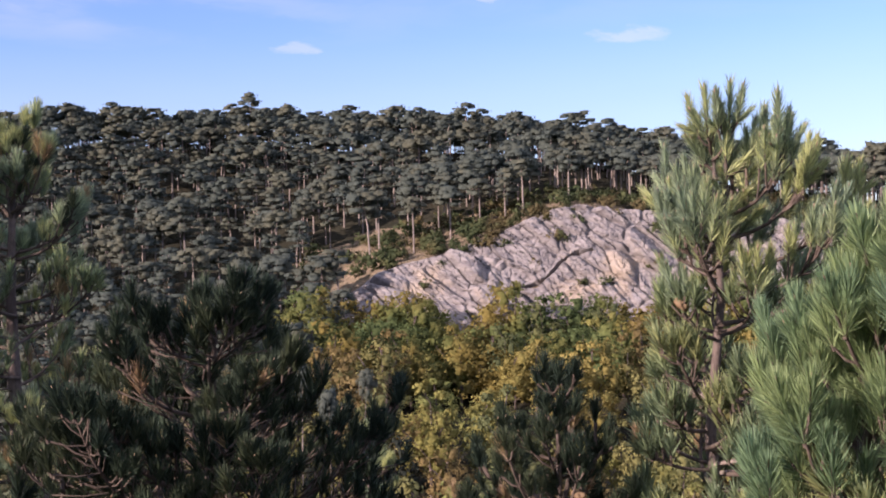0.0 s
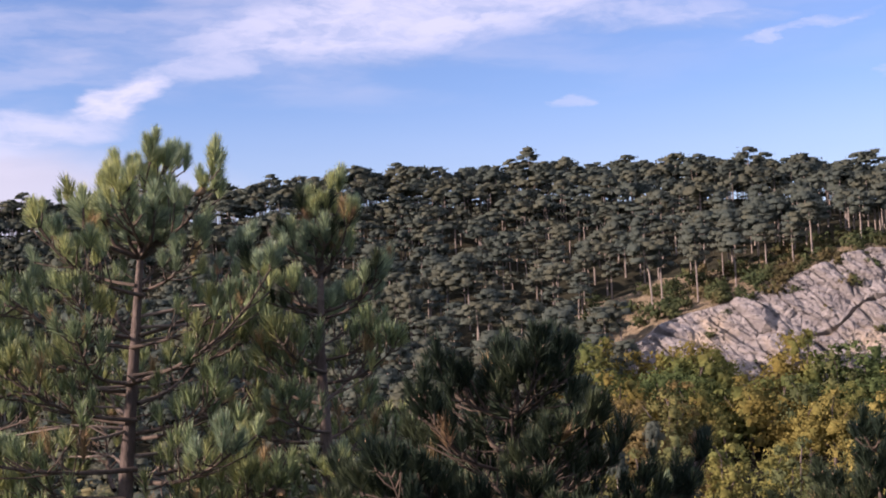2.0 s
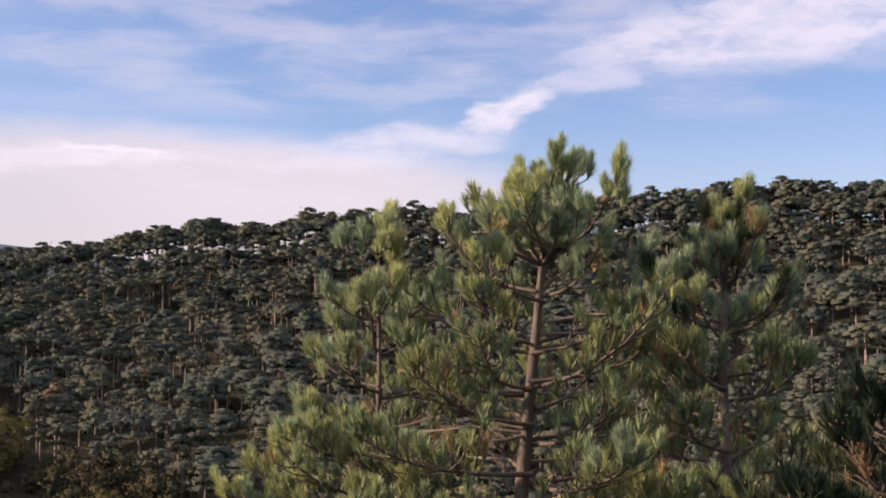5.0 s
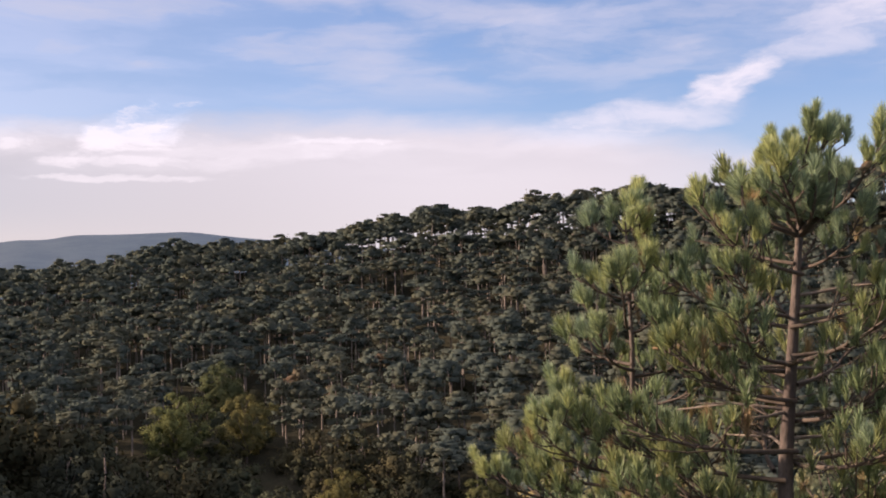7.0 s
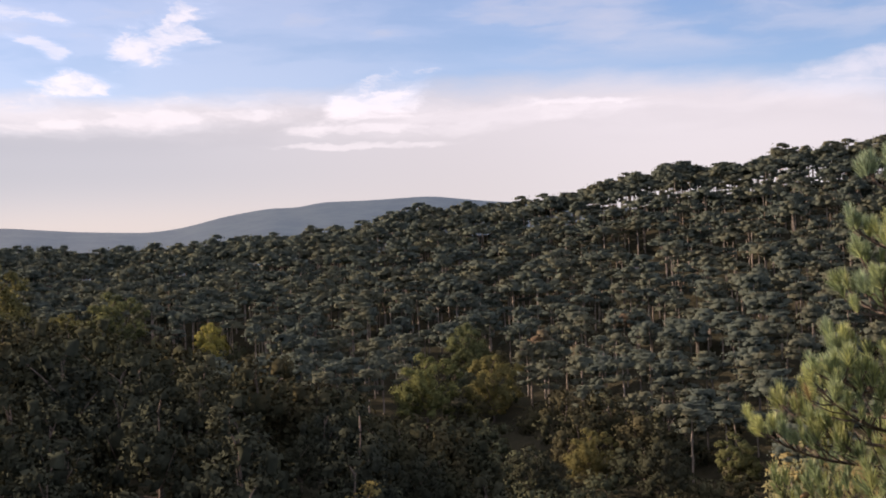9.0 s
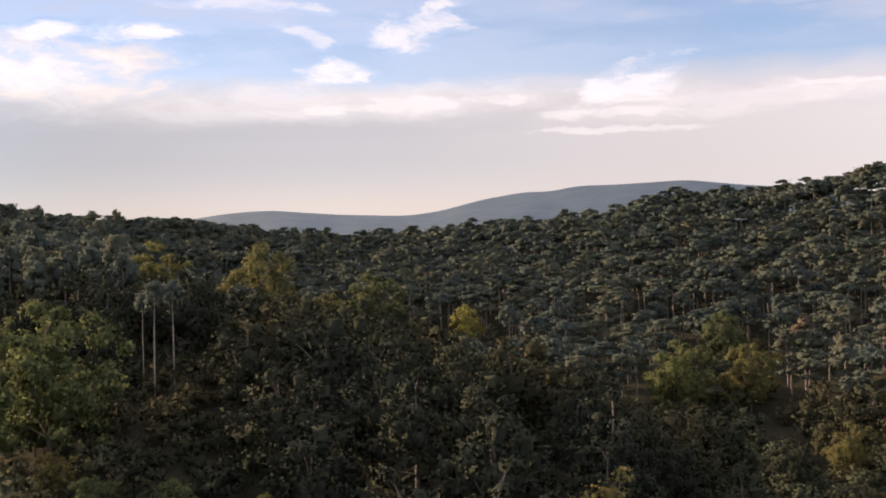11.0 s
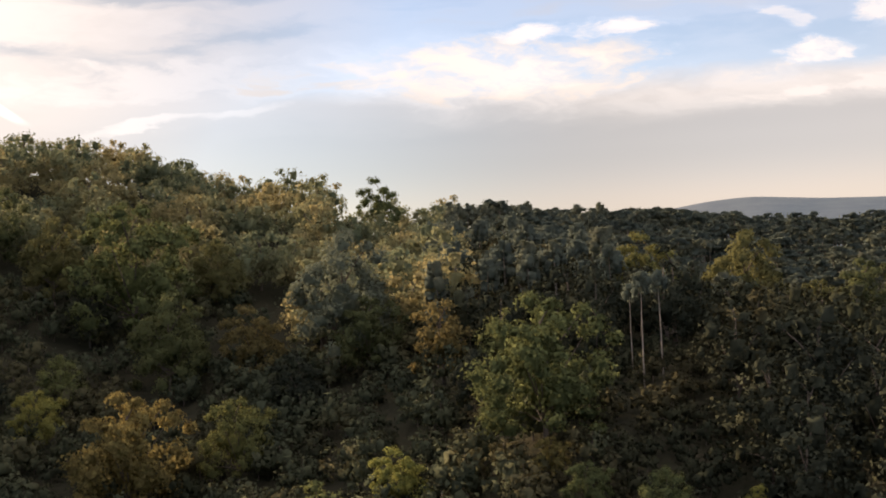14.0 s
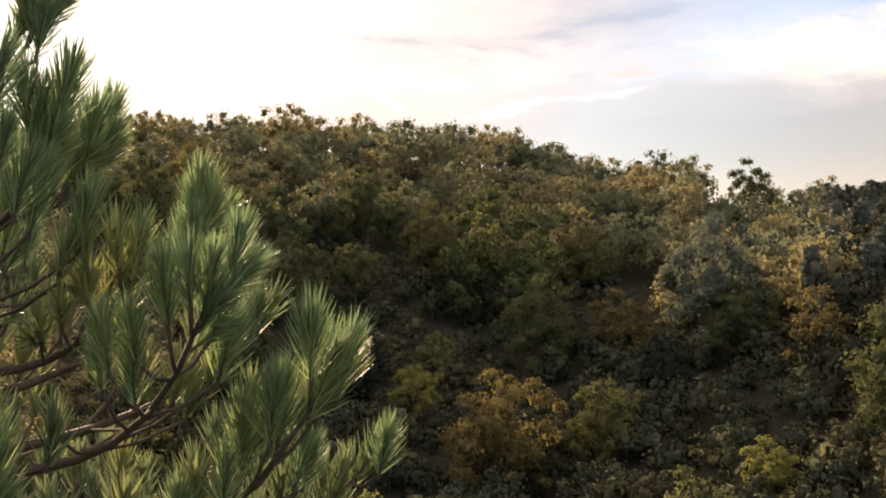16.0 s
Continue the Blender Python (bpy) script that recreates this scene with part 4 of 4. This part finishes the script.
valley = scatter(rng, (-24, 126), (62, 166), 5.9, lambda a, r, x, y: (r < np.minimum(valley_edge(a), np.where(a > 84, 131, 162)) + 3)
                 & ~((a > 71.6) & (a < 76.6) & (r > 70) & (r < 108)) & open_to(a, r, 40.0))
va, vr = np.degrees(np.arctan2(-valley[:, 0], valley[:, 1])), np.hypot(valley[:, 0], valley[:, 1])
order = np.argsort(vr - 45 * (va < 8) - 15 * (va > 72) + 60 * (va < -20) + 60 * (va > 118))
valley, distant = valley[order[:255]], valley[order[255:]]
distant_az = np.degrees(np.arctan2(-distant[:, 0], distant[:, 1]))
west, spur = (distant_az > 8) & ((distant_az < 40) | (distant_az > 83)), (distant_az > 40) & (distant_az < 83)
foot_of_rock = scatter(rng, (-20, 7.5), (138, 151), 4.6, lambda a, r, x, y: r > 0)
plant("valley_woodland", OAKS, np.concatenate([distant[~west & ~spur], foot_of_rock]), rng, (0.85, 1.25), [LEAF_FAR, BARK], "mixed green and yellow broad-leaved wood in the valley", "woodland")
plant("slope_woodland", OAKS, distant[west], rng, (0.85, 1.2), [LEAF_OLIVE, BARK], "olive green broad-leaved wood on the lower slope", "woodland")
plant("spur_woodland", OAKS, distant[spur], rng, (0.8, 1.15), [LEAF_LOW_SHADE, BARK], "green wood on the spur, its shade painted into the leaves", "woodland")
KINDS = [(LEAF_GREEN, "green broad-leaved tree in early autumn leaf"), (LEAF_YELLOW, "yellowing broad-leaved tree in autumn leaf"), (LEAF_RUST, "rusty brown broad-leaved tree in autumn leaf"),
         (LEAF_SHADE, "green densely leaved tree on the spur, leaves darkened for shade"), (LEAF_OLIVE_OWN, "olive green broad-leaved tree on the slope"), (LEAF_SILVER, "silvery green broad-leaved tree on the slope")]
FORMS = [broadleaf(100 + s, 22, 56, 8.8, 3.3, 0.26, 0.06, 0.32) for s in range(6)]
GRAND = [broadleaf(120 + s, 56, 130, 10.0, 5.0, 0.25, 0.03, (0.21, 0.19, 0.23)[s % 3]) for s in range(5)]
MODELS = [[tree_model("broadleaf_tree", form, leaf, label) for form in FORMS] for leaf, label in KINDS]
fresh = [[True] * len(FORMS) for _ in KINDS]
for p in valley:
    az = math.degrees(math.atan2(-p[0], p[1]))
    # spur and slope trees mostly take the leaves darkened for shade
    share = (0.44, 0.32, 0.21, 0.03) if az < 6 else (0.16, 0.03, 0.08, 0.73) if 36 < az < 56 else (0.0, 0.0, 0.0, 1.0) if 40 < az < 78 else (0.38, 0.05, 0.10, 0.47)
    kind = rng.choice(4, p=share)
    form = rng.integers(len(FORMS))
    s = rng.uniform(0.72, 1.12)
    m = pose(*p, 0, 0, rng.uniform(0, 360))
    if fresh[kind][form]:
        MODELS[kind][form].matrix_basis = m @ Matrix.Diagonal((s, s, s * rng.uniform(0.9, 1.1), 1))
        fresh[kind][form] = False
    else:
        made = copy_thing(MODELS[kind][form], m)
        made.scale = (s, s, s * rng.uniform(0.9, 1.1))


def ground_at(az, r):
    x, y = polar(az, r)
    return float(x), float(y), float(ground_z(x, y))


grown = {}
for az, r, x, y, z, broad, tall, kind, form in PLACED:
    m = pose(x, y, z - 0.2, 0, 0, 50 * form + az)
    if (kind, form) not in grown:
        grown[kind, form] = tree_model("broadleaf_tree", GRAND[form], *KINDS[kind])
        made = grown[kind, form]
        made.matrix_basis = m
    else:
        made = copy_thing(grown[kind, form], m)
    made.scale = (broad / 10.0, broad / 10.0, (tall + 0.2) / 10.0)
for k, row in enumerate(fresh):
    for n, unused in enumerate(row):
        if unused:
            for o in (*MODELS[k][n].children_recursive, MODELS[k][n]):
                bpy.data.objects.remove(o)


TALL = [far_pine(300 + s, 26, 9.0, 0.78, (0.20, 0.36), 0.8) for s in range(3)]
for n, (az, r, el, lean, girth) in enumerate(((74.2, 101, 0.1, 1.0, 0.5), (75.05, 99, 0.15, 0.5, 0.5), (75.5, 103, -0.4, -1.0, 0.4), (3.3, 172, 3.0, 2.0, 1.15), (2.9, 173, 2.8, -3.0, 1.05), (5.3, 96, -6.0, 0.0, 0.5), (6.6, 101, -5.0, 1.0, 0.5), (3.9, 112, -5.2, -4.0, 0.5))):
    x, y, z = ground_at(az, r)
    tree = tree_model("tall_pine", PINES[n] if girth > 0.9 else TALL[n % 3], PINE_FAR, "tall pine with a long bare pale trunk", BARK_FAR)
    tagged(tree, category="pine tree", group="bare-stemmed pines")
    tree.matrix_basis = pose(x, y, z, 0, lean, 70 * n)
    tree.scale = (girth, girth, (EYE + r * math.tan(radians(el)) - z) / (7.4 if girth > 0.9 else 9.0))


# ---------------------------------------------------------------- near pines
def tuft_mesh(name, seed, needles, length, stem, wide, mat, bent=False, bud=True):
    """A shoot: a short twig with needles standing up round it like a brush, and a bud at its end."""
    rng = np.random.default_rng(seed)
    soup = Soup()
    v, f = tube([(0, 0, -0.01), (0, 0, stem)], [0.005, 0.004], 4 if bud else 3)
    soup.add(v, f, 1)
    if bud:
        v, f = tube([(0, 0, stem), (0, 0, stem + 0.010), (0, 0, stem + 0.022)], [0.005, 0.006, 0.002], 5)
        soup.add(v, f, 2)
    for k in range(needles):
        s = ((k + 0.5) / needles) ** 0.85
        a = k * 2.39996 + rng.uniform(-0.3, 0.3)
        open_ = radians(rng.uniform(30, 52) * (1 - s) + rng.uniform(3, 30) * s)
        ln = length * rng.uniform(0.88, 1.08) * (1.12 - 0.22 * s)
        out = np.array([math.cos(a), math.sin(a), 0])
        base = np.array([0, 0, stem * s]) + out * 0.004
        way = out * math.sin(open_) + np.array([0, 0, math.cos(open_)])
        side = np.cross(way, out + rng.normal(0, 0.35, 3))
        side *= wide / np.linalg.norm(side)
        tip = base + way * ln + np.array([0, 0, 0.10 * ln]) * math.sin(open_)
        if bent:
            knee = base + way * ln * 0.55
            soup.add([base - side * 0.8, base + side * 0.8, knee - side, knee + side, tip], [(0, 1, 3), (0, 3, 2), (2, 3, 4)], 0)
        else:
            soup.add([base - side, base + side, tip], [(0, 1, 2)], 0)
    v, f, w = soup.arrays()
    return mesh_of(name, v, f, [mat, TWIG, BUD], w)


def cone_mesh(seed):
    """A closed pine cone with rows of scales."""
    rng = np.random.default_rng(seed)
    soup = Soup()
    pts, rad = [], []
    for k in range(7):
        s = k / 6
        pts.append((0, 0, 0.062 * s)), rad.append(0.004 + 0.016 * math.sin(math.pi * (0.12 + 0.80 * s)) ** 0.8)
    v, f = tube(pts, rad, 8)
    v = v * (1 + 0.12 * rng.normal(size=(len(v), 1)))
    soup.add(v, f, 0)
    v, f, w = soup.arrays()
    return mesh_of("cone", v, f, [CONE], w, True)


TUFT = [tuft_mesh("needle_tuft", 200 + k, 116, 0.067, 0.066, 0.0030, NEEDLES_BLUE) for k in range(4)]
TUFT_INNER = [tuft_mesh("inner_tuft", 210 + k, 28, 0.075, 0.070, 0.0050, NEEDLES, bud=False) for k in range(3)]
TUFT_SHORT = [tuft_mesh("needle_tuft", 230 + k, 100, 0.055, 0.135, 0.0030, NEEDLES_BLUE) for k in range(4)]
TUFT_SHADE = [tuft_mesh("needle_tuft", 250 + k, 84, 0.068, 0.074, 0.0036, NEEDLES_SHADE) for k in range(3)]
TUFT_FINE = [tuft_mesh("needle_tuft", 220 + k, 150, 0.078, 0.100, 0.0016, NEEDLES, True) for k in range(4)]
TUFT_DRY = [tuft_mesh("dry_tuft", 240 + k, 60, 0.075, 0.09, 0.0028, NEEDLES_DRY) for k in range(2)]
CONES = [cone_mesh(260 + k) for k in range(2)]


def near_pine(x, y, top, label, seed, depth=3.2, spread=0.62, most=1.5, crown=0.3, tufts=TUFT, scale=1.0, whorl=0.32, lean=(0.0, 0.0), dry=0.04, cones=6, per=5, bare=0.0, dense=0.068, leaders=0, girth=1.0, dead=0, heavy=(0.0, 0.0)):
    """A young pine below the lookout: trunk, whorls of upswept branches, each branch with its twigs, shoots at every twig's end."""
    rng = np.random.default_rng(seed)
    foot = float(ground_z(x, y)) - 0.1
    tall = top - foot
    root = new("pine_tree")
    root.location = (x, y, foot)
    tagged(root, label, "pine tree", group="pines below the lookout")
    wob = rng.normal(0, 0.03, (9, 2))
    pts = [(wob[k][0] * (0 < k < 8) + lean[0] * (k / 8) ** 2, wob[k][1] * (0 < k < 8) + lean[1] * (k / 8) ** 2, (tall - 0.22) * k / 8) for k in range(9)]
    base_r = 0.018 * girth * tall ** 0.85
    v, f = tube(pts, [base_r * (1 - k / 8) ** 0.8 + 0.010 * girth for k in range(9)], 9)
    child("trunk", mesh_of("trunk", v, f, [BARK], smooth=True), root, "grey-brown scaly bark")
    zs, xs, ys = [p[2] for p in pts], [p[0] for p in pts], [p[1] for p in pts]

    def stem(z):
        return np.array([np.interp(z, zs, xs), np.interp(z, zs, ys), z])

    spots, hold = [], []

    def shoot(p, way, size=1.0):
        spots.append((np.array(p), np.array(way) / np.linalg.norm(way), size, hold))

    shoot(stem(tall - 0.26), (0, 0, 1), 1.1)
    for k in range(leaders):
        a = k * 2.39996 + rng.uniform(-0.3, 0.3)
        r = crown * (0.4 + 0.6 * ((k + 1) % 3) / 2) * rng.uniform(0.85, 1.1)
        c, low = stem(tall - 0.62), rng.uniform(0.0, 0.05) + 0.08 * ((k + 1) % 3 == 2)
        out = np.array([math.cos(a), math.sin(a), 0])
        e = np.array([c[0], c[1], tall - 0.26 - low]) + out * r
        line = [c, c + out * r * 0.7 + np.array([0, 0, 0.08]), (c + out * r + e) / 2 + np.array([0, 0, 0.04]), e]
        v, f = tube(line, [0.014, 0.011, 0.009, 0.007], 5)
        hold = [child("branch", mesh_of("branch", v, f, [TWIG], smooth=True), root)]
        shoot(e, (0, 0, 1), 1.25)
        for j in range(6):
            b = a + rng.uniform(-2.2, 2.2)
            p = line[1 + j // 3] + (line[2 + j // 3] - line[1 + j // 3]) * (j % 3) / 3
            shoot(p, (math.cos(b) * 0.9, math.sin(b) * 0.9, 0.75), 1.0)
    # bleached stubs of dead branches on the lower stem
    for k in range(dead):
        c = stem(tall - rng.uniform(0.9, 2.4))
        a, ln = rng.uniform(0, 6.28), rng.uniform(0.22, 0.6)
        out = np.array([math.cos(a), math.sin(a), 0])
        across = np.array([-out[1], out[0], 0])
        line = [c, c + out * ln * 0.5 + across * rng.normal(0, 0.03) + np.array([0, 0, rng.uniform(-0.02, 0.05)]), c + out * ln + across * rng.normal(0, 0.06) + np.array([0, 0, rng.uniform(-0.06, 0.10)])]
        v, f = tube(line, [0.011, 0.008, 0.004], 6)
        soup = Soup()
        soup.add(v, f)
        for j in range(2):
            e = line[1] + out * ln * rng.uniform(0.2, 0.4) + across * rng.uniform(-0.12, 0.12) + np.array([0, 0, rng.uniform(-0.03, 0.1)])
            v, f = tube([line[1], (line[1] + e) / 2, e], [0.005, 0.004, 0.002], 4)
            soup.add(v, f)
        v, f, _ = soup.arrays()
        child("dead_branch", mesh_of("dead_branch", v, f, [DEAD], smooth=True), root, "bleached bare dead branch")
    d = 0.30 * scale
    while d < depth:
        z = tall - d
        count = per + int(rng.integers(-1, 2))
        first = rng.uniform(0, 6.28)
        for k in range(count):
            a = first + k * 2 * math.pi / count + rng.uniform(-0.3, 0.3)
            reach = min(most, crown * min(1.0, d / 0.6) + spread * max(d - 0.25, 0) ** 0.9) * rng.uniform(0.75, 1.12) * (1 + heavy[0] * math.cos(a) + heavy[1] * math.sin(a))
            lift = min(d * rng.uniform(0.40, 0.76), reach * math.tan(radians(np.interp(d, [0.3, 0.9, 2.0, 3.5], [46, 30, 14, 2]) + rng.uniform(-8, 8))))
            c = stem(z + rng.uniform(-0.08, 0.08))
            out = np.array([math.cos(a), math.sin(a), 0])
            across = np.array([-out[1], out[0], 0])
            line = []
            for q in np.linspace(0, 1, 7):
                up = lift * (0.35 * q + 0.65 * q ** 3)
                line.append(c + out * reach * q ** 0.9 + across * 0.06 * math.sin(3 * q + first) * reach + np.array([0, 0, up]))
            soup, hold = Soup(), []
            rad = 0.003 + 0.0075 * reach
            v, f = tube(line, [rad * (1 - q) + 0.0042 for q in np.linspace(0, 1, 7)], 5)
            soup.add(v, f)
            end = (line[-1] - line[-2]) / np.linalg.norm(line[-1] - line[-2]) + np.array([0, 0, 0.8])
            shoot(line[-1], end + np.array([0, 0, 1.2 if d < 1.0 else 0.0]), 1.1 if d < 1.0 else 1.05)
            for j in range(2):
                b = rng.uniform(0, 6.28)
                shoot(line[-1] - end * 0.02, end + 0.9 * np.array([math.cos(b), math.sin(b), 0.0]), 0.95)
            steps = int(reach / dense)
            for j in range(steps):
                q = 0.26 + bare + (0.72 - bare) * (j + rng.random()) / max(steps, 1)
                i = min(int(q * 6), 5)
                p = line[i] + (line[i + 1] - line[i]) * (q * 6 - i)
                for side in (1, -1):
                    if rng.random() < 0.12:
                        continue
                    ln = rng.uniform(0.10, 0.36) * (1.25 - q) * min(1.3, reach + 0.25)
                    w = out * 0.6 + side * across * rng.uniform(0.3, 1.0) + np.array([0, 0, rng.uniform(-0.1, 0.8)])
                    w /= np.linalg.norm(w)
                    e = p + w * ln + np.array([0, 0, 0.03])
                    v, f = tube([p, (p + e) / 2 - np.array([0, 0, 0.012]), e], [0.005, 0.0045, 0.004], 3)
                    soup.add(v, f)
                    shoot(e, w * 0.35 + np.array([0, 0, 1.1]), rng.uniform(0.85, 1.25))
                    if rng.random() < 0.15:
                        shoot(e - w * 0.04, w * 0.8 + side * across * 0.5 + np.array([0, 0, 0.4]), 0.85)
            v, f, _ = soup.arrays()
            hold.append(child("branch", mesh_of("branch", v, f, [TWIG], smooth=True), root))
        d += whorl * rng.uniform(0.8, 1.2)
    # the shoots towards the lookout first: told apart singly, and given the brighter needles
    away = np.array([x, y]) / math.hypot(x, y)
    spots.sort(key=lambda one: one[0][:2] @ away - 0.5 * np.hypot(one[0][0], one[0][1]) - 1.5 * (one[0][2] > tall - 0.8) + 0.6 * max(0.0, tall - 2.3 - one[0][2]))
    rest = Soup()
    for n, (p, way, size, bough) in enumerate(spots):
        turn = Vector(way).to_track_quat("Z", "Y").to_matrix().to_4x4()
        spin = pose(0, 0, 0, 0, 0, rng.uniform(0, 360))
        s = size * scale * rng.uniform(0.85, 1.12)
        m = Matrix.Translation(p) @ turn @ spin @ Matrix.Scale(s, 4)
        withered = rng.random() < dry
        me = TUFT_DRY[n % 2] if withered else tufts[n % len(tufts)]
        if n < 295 or withered:
            child("dry_tuft" if withered else "needle_tuft", me, bough[0] if bough else root, "withered yellow needles" if withered else "", m)
        else:
            v, f, w = COPIES[n % len(COPIES)]
            rest.v.append((v @ np.array(m.to_3x3()).T + np.array(m.translation)).astype(np.float32))
            rest.f.append(f + rest.n), rest.w.append(w)
            rest.n += len(v)
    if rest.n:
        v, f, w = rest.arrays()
        # inner needles carry the crown's shade in their colour
        tagged(child("inner_foliage", mesh_of("inner_foliage", v, f, [NEEDLES_SHADE if tufts is TUFT_SHADE else NEEDLES_INNER_SHADE, TWIG, BUD], w), root), kind="stuff")
    for k in range(cones):
        p, way, _, bough = spots[int(rng.integers(len(spots)))]
        turn = Vector((way[0] + rng.uniform(-1, 1), way[1] + rng.uniform(-1, 1), -0.3)).to_track_quat("Z", "Y").to_matrix().to_4x4()
        child("cone", CONES[k % 2], bough[0] if bough else root, "tan closed pine cone", Matrix.Translation(p) @ turn)
    return root


def copied(me):
    """Plain arrays of a mesh of triangles."""
    co, at, w = np.empty(len(me.vertices) * 3, np.float32), np.empty(len(me.loops), np.int32), np.empty(len(me.polygons), np.int32)
    me.vertices.foreach_get("co", co), me.loops.foreach_get("vertex_index", at), me.polygons.foreach_get("material_index", w)
    return co.reshape(-1, 3), at.reshape(-1, 3), w


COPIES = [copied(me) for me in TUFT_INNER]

near_pine(-3.40, 6.20, 2.58, "bushy young black pine with several upright tips", 1, 3.3, 0.54, 1.5, 0.31, cones=14, whorl=0.25, leaders=13, per=5, lean=(0.27, 0.14), dead=16, dry=0.022, bare=0.02, dense=0.063, scale=1.0)
near_pine(-4.32, 6.52, 2.42, "slender young pine with a thin dark stem", 2, 3.0, 0.42, 1.0, 0.14, dead=5, cones=4, lean=(0.10, -0.22), whorl=0.22, per=4, dry=0.02, dense=0.085, girth=0.5, scale=1.0)
near_pine(-2.22, 6.62, 2.42, "young pine with some withered yellow shoots", 3, 3.0, 0.40, 1.0, 0.14, tufts=TUFT[:3] + TUFT_SHADE[:1], dry=0.06, cones=5, leaders=3, whorl=0.26, per=5, dense=0.075, scale=1.0)
near_pine(-1.00, 5.60, 1.52, "dense young pine below the lookout, needles darkened for shade", 4, 2.6, 0.70, 1.35, 0.2, TUFT_SHADE, cones=3, leaders=4, whorl=0.20, dry=0.02, dense=0.046)
near_pine(-1.55, 5.15, 0.95, "low spreading pine, needles darkened for shade", 10, 1.8, 0.60, 1.0, 0.3, TUFT_SHADE, cones=2, leaders=2, dry=0.02)
near_pine(1.11, 5.00, 2.17, "sunlit pine with knotty pale branches", 5, 2.6, 0.31, 0.72, 0.20, TUFT_SHORT, scale=0.95, cones=5, leaders=4, whorl=0.22, per=6, bare=0.22, dense=0.055, dry=0.01, dead=8, heavy=(0.5, -0.1), girth=0.7)
near_pine(1.14, 3.25, 1.66, "pine with long glossy needle tufts beside the lookout", 6, 1.6, 0.26, 0.34, 0.14, TUFT_FINE, cones=7, whorl=0.15, leaders=4, dry=0.01, scale=0.85)
near_pine(1.60, 3.00, 1.80, "spreading pine with long needle tufts beside the lookout", 11, 1.6, 0.44, 0.8, 0.3, TUFT_FINE, cones=2, whorl=0.2, leaders=3, dry=0.01)
near_pine(0.46, 4.95, 1.16, "small slender pine, needles darkened for shade", 7, 1.4, 0.30, 0.4, 0.20, TUFT_SHADE, cones=1, leaders=5, whorl=0.2, girth=0.5, scale=0.75)
near_pine(-0.77, 12.8, 0.0, "pale green slim young pine on the slope", 8, 2.6, 0.22, 0.6, 0.1, scale=1.1, cones=0)
near_pine(-2.90, -1.98, 2.47, "backlit pine with long needles beside the lookout", 9, 2.25, 0.62, 1.25, 0.03, TUFT_FINE, scale=0.95, cones=1, whorl=0.21, per=5, leaders=0, dry=0.01, dense=0.075)
